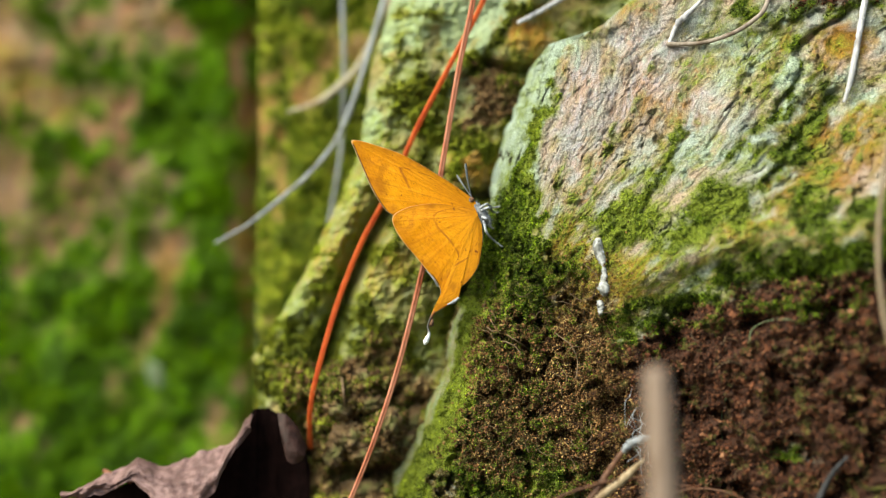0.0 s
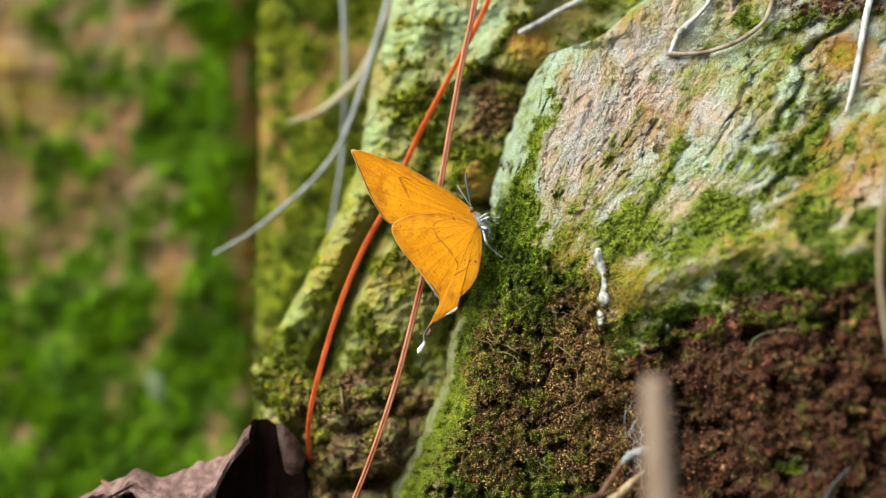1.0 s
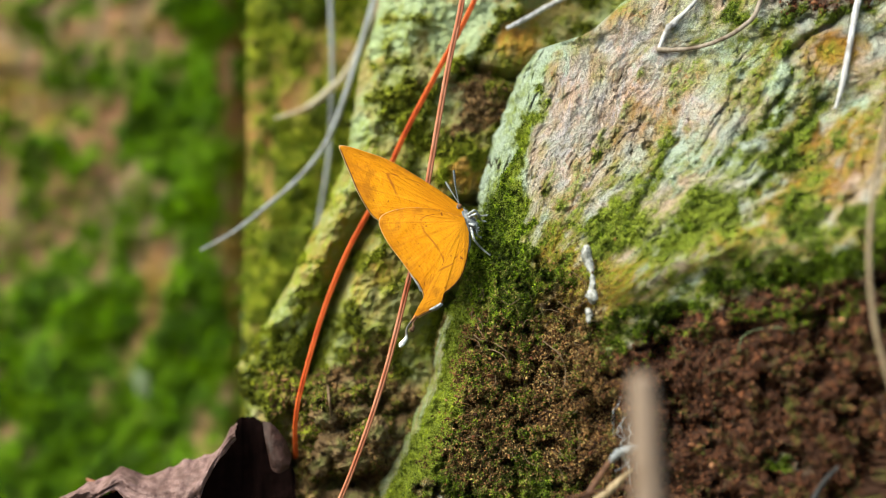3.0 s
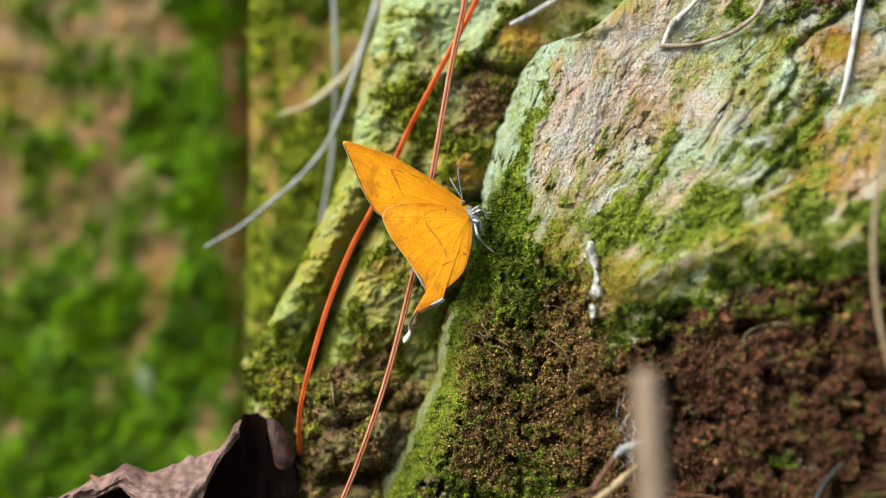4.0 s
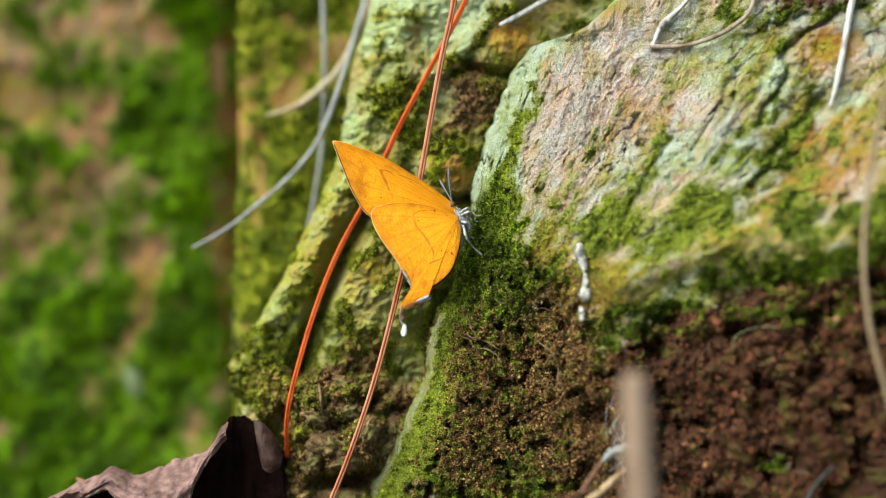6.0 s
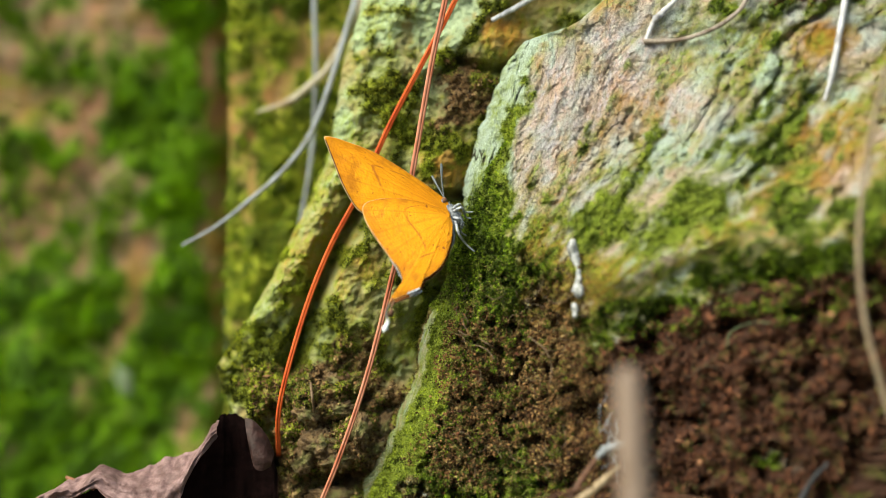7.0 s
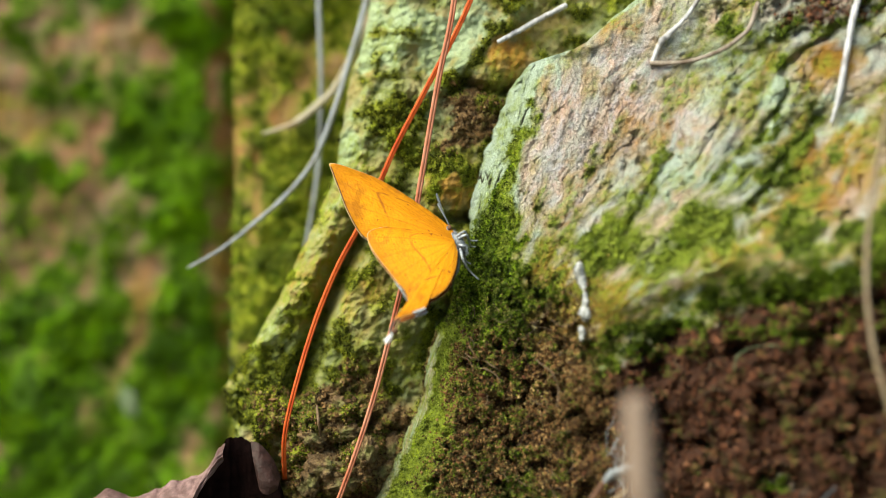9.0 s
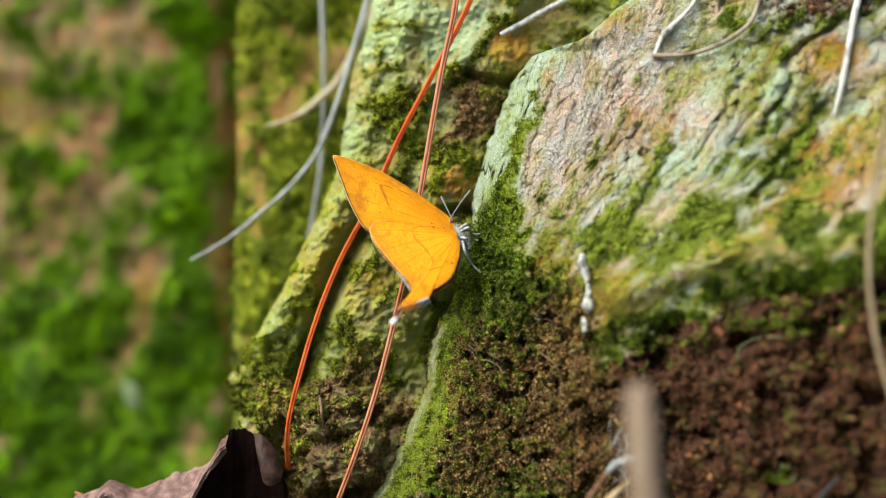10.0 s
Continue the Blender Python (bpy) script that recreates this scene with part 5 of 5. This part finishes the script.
# ---- the dropping on the stone ----
def build_dropping():
    n = Nodes("dried_white", 0.55)
    n.colour(n.mix(n.ramp(n.noise(1.3, 4), (0.42, 0), (0.6, 1)), (0.12, 0.12, 0.115), (0.32, 0.32, 0.33))).bump(n.noise(2.5, 3), 0.1)
    line = ((21.8, 51.5), (21.9, 50.1), (22.3, 48.3), (22.5, 46.5), (22.6, 44.7), (22.6, 43.4))
    thing = empty("dropping", *laid(front, ((22.5, 43.7),), 0.1)[0])
    o = thing.location / MM
    for name, places, radius, flat, label in (
            ("streak", line, (0.34, 0.72, 0.60, 0.36, 0.42, 0.92, 0.28), 0.5, "grey-white dried streak"),
            ("drop", ((22.1, 42.7), (22.1, 41.9), (22.1, 40.8)), (0.35, 0.55, 0.28), 0.6, "bright white drop"),
            ("cap", ((21.4, 50.4), (21.7, 50.9), (22.2, 51.0)), (0.3, 0.45, 0.3), 0.6, "bright white fleck")):
        pts = [(x - o[0], (surface(front, x, z) - 0.05) - o[1], z - o[2]) for x, z in places]
        part(name, tube(name, pts, radius, 40, 14, 0.5, 7, 0.0, 0.12), n.mat, thing, label)
    tagged(thing, "dried white bird dropping streaked down the mossy stone", "dropping")


build_dropping()


# ---- the dead leaf ----
def leaf_material(name, a, b, c, rough=0.6):
    n = Nodes(name, rough)
    n.put(n.shader.inputs["Specular IOR Level"], 0.5 * (1 - rough))
    grain = n.noise(0.8, 6, 0.65)
    col = n.mix(n.ramp(grain, (0.38, 0), (0.62, 1)), a, b)
    col = n.mix(n.ramp(n.noise(0.25, 4), (0.5, 0), (0.68, 0.8)), col, c)
    n.colour(col).bump(grain, 0.25, 0.8).bump(n.noise(0.35, 3), 0.8, 0.7)
    return n.mat


leaf_pink = leaf_material("leaf_pink", (0.105, 0.060, 0.058), (0.20, 0.122, 0.122), (0.060, 0.030, 0.028))
# near-black brown: the shade inside the curled leaf is put into this colour
leaf_shaded = leaf_material("leaf_shaded", (0.004, 0.002, 0.002), (0.008, 0.0035, 0.0035), (0.003, 0.0015, 0.0015), 0.95)


def ribbon(name, upper, lower, sag, thick, seed, crinkle=1.0, ragged=0.0):
    """A curled blade between an upper and a lower edge, bulging towards the lens by sag."""
    n, m = 90, 26
    a, b = spline(upper, n), spline(lower, n)
    t = np.linspace(0, 1, m)[:, None, None]
    p = a[None] * (1 - t) + b[None] * t
    A, B = np.meshgrid(np.linspace(0, 9, n), np.linspace(0, 3, m))
    wave = 0.9 * fbm(A, B, 1.4, 4, seed) + 0.5 * ridged(A * 1.5, B * 0.6, 1.2, 2, seed + 3)
    edge = np.sin(np.pi * t[..., 0])
    p[..., 1] += -sag * edge + wave * 0.9 * crinkle
    p[..., 2] += 0.5 * min(1.0, 2 * crinkle) * fbm(A, B * 0.3, 0.9, 3, seed + 5)
    torn = ragged * fbm(A, B * 0, 1.1, 3, seed + 9)
    p[..., 2] += torn * (1 - 0.6 * t[..., 0]) * 0.6
    p[..., 0] += torn * 0.4 * t[..., 0]
    outer = sheet_mesh(name, p[..., 0], p[..., 1], p[..., 2])
    inner = sheet_mesh(name, p[..., 0], p[..., 1] + thick, p[..., 2], flip=True)
    return join(name, [outer, inner])


def build_leaf():
    thing = empty("dead_leaf", -36.9, 6.0, -0.4)
    o = thing.location / MM

    def rel(points):
        return [(x - o[0], y - o[1], z - o[2]) for x, y, z in points]

    upper = rel(((-55.8, 10.0, 14.4), (-51.4, 11.0, 15.9), (-48.0, 12.0, 17.5), (-44.7, 13.0, 19.0), (-40.2, 14.0, 18.1), (-36.4, 14.0, 19.8), (-33.1, 14.0, 20.6), (-30.2, 14.0, 22.9), (-28.2, 14.0, 25.6)))
    lower = rel(((-55.2, 9.0, 13.6), (-52.0, 9.0, 13.8), (-48.6, 9.0, 14.6), (-45.1, 9.0, 16.0), (-41.5, 8.0, 13.2), (-37.0, 8.0, 11.8), (-33.4, 9.0, 14.6), (-31.2, 11.0, 19.4), (-28.2, 12.5, 23.3)))
    part("blade", ribbon("blade", upper, lower, 2.0, 0.25, 3, 1.0, 0.8), leaf_pink, thing, "greyish pink crinkled upper blade")
    # inside of the curl, its shade painted by the near-black material
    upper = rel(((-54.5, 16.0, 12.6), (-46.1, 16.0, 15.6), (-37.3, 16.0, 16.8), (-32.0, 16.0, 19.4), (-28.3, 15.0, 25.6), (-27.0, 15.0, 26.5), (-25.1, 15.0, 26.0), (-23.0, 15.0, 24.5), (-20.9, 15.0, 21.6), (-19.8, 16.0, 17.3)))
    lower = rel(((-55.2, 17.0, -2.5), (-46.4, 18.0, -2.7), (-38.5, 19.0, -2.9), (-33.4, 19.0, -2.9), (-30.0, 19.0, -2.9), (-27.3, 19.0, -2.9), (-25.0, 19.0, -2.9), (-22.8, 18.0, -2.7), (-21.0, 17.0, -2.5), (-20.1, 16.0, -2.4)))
    part("fold", ribbon("fold", upper, lower, -2.0, 0.25, 8, 0.5, 0.9), leaf_shaded, thing, "curled inner fold of the brown leaf, coloured near black for shade")
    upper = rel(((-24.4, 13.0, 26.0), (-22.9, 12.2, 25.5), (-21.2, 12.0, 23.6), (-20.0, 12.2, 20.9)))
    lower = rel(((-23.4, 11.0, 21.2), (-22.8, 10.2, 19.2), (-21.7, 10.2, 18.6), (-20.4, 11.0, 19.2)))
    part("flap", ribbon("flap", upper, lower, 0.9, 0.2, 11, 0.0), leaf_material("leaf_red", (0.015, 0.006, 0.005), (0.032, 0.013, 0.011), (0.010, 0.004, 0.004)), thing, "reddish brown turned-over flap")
    part("stalk", tube("stalk", rel(((-50.5, 16.0, 17.1), (-48.7, 15.0, 16.4), (-46.1, 14.0, 15.7))), (0.25, 0.45, 0.4), 20, 8, 0.2, 3), leaf_material("leaf_stalk", (0.14, 0.05, 0.03), (0.20, 0.085, 0.05), (0.10, 0.04, 0.025)), thing, "reddish stub of the leaf stalk")
    tagged(thing, "crumpled dead brown leaf standing on edge below the stones", "leaf")


build_leaf()


# ---- a pale flake on the far stone ----
def build_flake():
    x, z = (-50.3, 28.2)
    a, b = np.meshgrid(np.linspace(0, 2 * np.pi, 41), np.linspace(0, 1, 8))
    r = b * (1.5 + 0.5 * fbm(np.cos(a) * 2, np.sin(a) * 2, 1.0, 3, 4))
    X, Z = r * np.cos(a) * 1.0 - r * np.sin(a) * 0.5, r * np.sin(a) * 1.7
    mesh = sheet_mesh("flake", X, -0.5 + 0.6 * b + 0.2 * fbm(X, Z, 1.0, 3, 5), Z, back=0.6, flip=True)
    n = Nodes("flake", 0.7)
    n.colour(n.mix(n.ramp(n.noise(0.6, 4), (0.4, 0), (0.6, 1)), (0.07, 0.11, 0.045), (0.12, 0.15, 0.085)))
    tagged(place(part("flake", mesh, n.mat), x, surface(left, x, z) - 0.6, z), "pale grey lichen flake on the green mossy stone", "lichen")


build_flake()


# ---- dry stalks, straw and rootlets ----
bark_brown = stalk_material("bark_brown", (0.05, 0.022, 0.013), (0.11, 0.050, 0.028), (0.03, 0.014, 0.009), 2.0)


def grounded(points):
    x, y, z = points[-1]
    return list(points) + [(x - 1.3, y, z - 1.6), (x - 2.6, y, z - 4.5), (x - 4.0, y, -1.0)]


stalk = build_stem("dry_stalk", grounded(((25.2, -9.0, 22.9), (24.2, -9.0, 21.8), (22.5, -9.0, 19.3), (20.3, -10.0, 16.2))), (0.30, 0.42, 0.55, 0.58, 0.5), bark_brown, "curved brown dry stalk with a frayed grey tip", "stalk", 0.2, 0.05, group="dry stalks")
o = stalk.location / MM
part("tip", tube("tip", [(x - o[0], y - o[1], z - o[2]) for x, y, z in ((24.6, -9.1, 22.3), (25.8, -9.4, 23.4), (27.0, -9.4, 24.0), (28.2, -9.2, 24.3))], (0.35, 0.62, 0.55, 0.25), 40, 12, 0.5, 6, 0.0, 0.1), stem_grey, stalk, "frayed bluish grey tip")
build_stem("dry_stalk", grounded(((27.5, -8.5, 21.2), (26.2, -8.8, 20.0), (24.2, -9.2, 18.2), (20.9, -10.0, 15.9))), (0.2, 0.55, 0.62, 0.6, 0.5), straw, "split pale straw at the foot of the boulder", "stalk", 0.18, 0.05, group="dry stalks")
build_stem("dry_stalk", grounded(((35.2, -9.0, 17.0), (30.6, -9.0, 18.2), (26.7, -9.0, 18.7), (21.3, -10.0, 18.0), (15.8, -11.0, 16.3), (13.5, -12.0, 14.5))), (0.12, 0.18, 0.22, 0.24, 0.2), bark_brown, "thin reddish dry grass stalk at the boulder's foot", "stalk", 0.1, 0.05, group="dry stalks")
build_stem("dry_stalk", laid(front, ((43.3, 14.7), (39.5, 16.4), (35.8, 16.9), (31.9, 16.3), (29.0, 14.0)), 0.8), (0.1, 0.16, 0.18), bark_brown, "thin dark dry grass stalk at the boulder's foot", "stalk", 0.1, 0.05, group="dry stalks")
build_stem("dry_stalk", laid(front, ((54.6, 22.0), (53.0, 20.0), (51.6, 17.6), (50.4, 14.5), (49.6, 11.0)), 1.6), (0.25, 0.42, 0.45, 0.4), stalk_material("bark_grey", (0.014, 0.013, 0.015), (0.036, 0.035, 0.040), (0.012, 0.010, 0.010), 2.0), "short dark grey stalk against the earth", "stalk", 0.25, 0.05, group="dry stalks")
build_stem("dry_stalk", [(x, surface(rear, x, z) - 0.5, z) for x, z in ((-14.9, 31.0), (-14.5, 29.1), (-14.3, 26.8))], (0.18, 0.22, 0.15), root_brown, "tiny dead stalk stuck on mossy stone", "stalk", 0.2, group="dry stalks")


def build_fuzz():
    base = laid(front, ((27.2, 25.0),), 2.0)[0]
    rng = np.random.default_rng(8)
    meshes = []
    for k in range(14):
        x, z = rng.uniform(-2.2, 1.6), rng.uniform(-5.5, 6.0)
        pts = [(x, rng.uniform(-1, 1), z), (x + rng.normal(0, 0.7), rng.uniform(-1, 1), z - rng.uniform(0.8, 2.0)), (x + rng.normal(0, 0.9), rng.uniform(-1, 1), z - rng.uniform(1.5, 4.0))]
        meshes.append(tube("thread", pts, (0.04, 0.05, 0.03), 10, 4))
    ob = place(part("seed_fluff", join("seed_fluff", meshes), leg_white), *base)
    tagged(ob, "wisp of pale plant fluff caught on the boulder", "fluff", kind="stuff")


build_fuzz()


def build_rootlets():
    rng = np.random.default_rng(12)
    for line, mat, label in ((( (6.2, 38.8), (7.3, 38.3), (8.6, 38.0), (10.2, 37.0), (12.4, 35.6)), root_brown, "thin pale rootlet on the earthy stone"),
                             (((6.7, 37.3), (8.8, 36.8), (10.4, 36.0), (11.2, 34.9)), root_brown, "thin pale rootlet on the earthy stone"),
                             (((41.9, 37.3), (42.6, 38.9), (44.3, 40.0), (46.7, 40.4), (49.3, 39.7)), root_green, "greenish rootlet arching over the earth"),
                             (((16.0, 38.1), (18.0, 36.5), (19.0, 34.1), (18.7, 31.7)), root_brown, "thin brown rootlet on the earthy stone"),
                             (((39.1, 29.4), (38.9, 26.6), (38.6, 23.8)), root_green, "short hanging greenish rootlet")):
        build_stem("rootlet", laid(front, line, 0.35), (0.07, 0.10, 0.09, 0.05), mat, label, "rootlet", 0.15, 0.12, 40, group="rootlets")
    for k in range(60):
        x, z = rng.uniform(6.1, 23.6), rng.uniform(16.6, 45.3)
        if k > 34:
            x, z = rng.uniform(33.2, 61.9), rng.uniform(15.8, 38.9)
        a, r = rng.uniform(0, 6.28), rng.uniform(0.8, 2.2)
        pts = [(x, z), (x + r * math.cos(a), z + r * math.sin(a)), (x + 2 * r * math.cos(a + 0.5), z + 2 * r * math.sin(a + 0.5))]
        build_stem("rootlet", laid(front, pts, 0.2), (0.03, 0.055, 0.03), root_brown, "fine brown rootlet in the earth", "rootlet", 0.1, 0.1, 14, group="rootlets")


build_rootlets()


# ---- what moves: the butterfly shifts, its hindwings rub, its tails and antennae swing ----
def motions():
    bx, by, bz = 5.5, WINGS_Y, 54.5
    body = ((0.0, 0, 0, 0), (2.5, 0, 0, 0.3), (4.0, 0, 0, 0.8), (5.5, 0, 0, 1.6), (7.0, 0, 0, 2.0), (7.5, 0, 0, 2.1), (8.0, -0.15, -0.2, 2.2), (8.5, -0.2, -0.35, 2.2), (9.0, -0.2, -0.65, 2.6), (9.5, -0.3, -0.85, 3.0), (10.0, -0.3, -0.75, 3.1))
    walk(fly, [(t, pose((bx + dx) * MM, by * MM, (bz + dz) * MM, -1.3 * t, turn, 0)) for t, dx, dz, turn in body])
    hx, hz = HIND_BASE
    rub = ((0.0, 0, 0), (1.0, 0.5, 0), (2.5, 2.2, 2), (4.0, 3.6, 7), (4.5, 4.4, 8), (5.0, 4.6, 14), (5.5, 4.2, 17), (7.0, 5.0, 26), (7.5, 5.0, 29), (8.0, 5.0, 33), (8.5, 5.0, 36), (9.0, 4.5, 39), (9.5, 4.0, 42), (10.0, 3.5, 42))
    walk(near_hindwing, [(t, pose(hx * MM, -0.25 * MM, hz * MM, -0.62 * tilt, 1.1 * turn, 0)) for t, turn, tilt in rub])
    walk(far_hindwing, [(t, pose((hx + 0.1) * MM, 0.8 * MM, hz * MM, -0.58 * tilt, 0.9 * turn, 0)) for t, turn, tilt in rub])
    tx, tz = relative(((-6.87, -13.58),), HIND_BASE)[0]
    swing = ((0.0, 0, 0), (0.5, 4, 0), (1.0, 8, 0), (2.0, 10, 4), (2.5, 8, 4), (4.0, 0, 5), (4.5, -22, 10), (5.0, -24, 36), (5.5, -34, 30), (7.0, -10, -8), (7.5, -27, 24), (8.0, -8, 6), (8.5, -12, 0), (9.0, -4, 6), (9.5, -6, 20), (10.0, -6, 22))
    walk(tails[0], [(t, pose(tx * MM, 0, tz * MM, -tilt, turn, 0)) for t, turn, tilt in swing])
    walk(tails[1], [(t, pose(tx * MM, 0, tz * MM, -0.6 * tilt, 0.5 * turn, 0)) for t, turn, tilt in swing])
    for feeler, rows in ((feelers[0], ((0.0, 0), (5.5, 2), (8.0, 4), (9.0, -14), (9.5, 20), (10.0, 42))), (feelers[1], ((0.0, 0), (5.5, 4), (8.5, 6), (10.0, 8)))):
        walk(feeler, [(t, pose(HEAD[0] * MM, 0.3 * MM, (HEAD[1] + 0.5) * MM, 0, turn, 0)) for t, turn in rows])


motions()
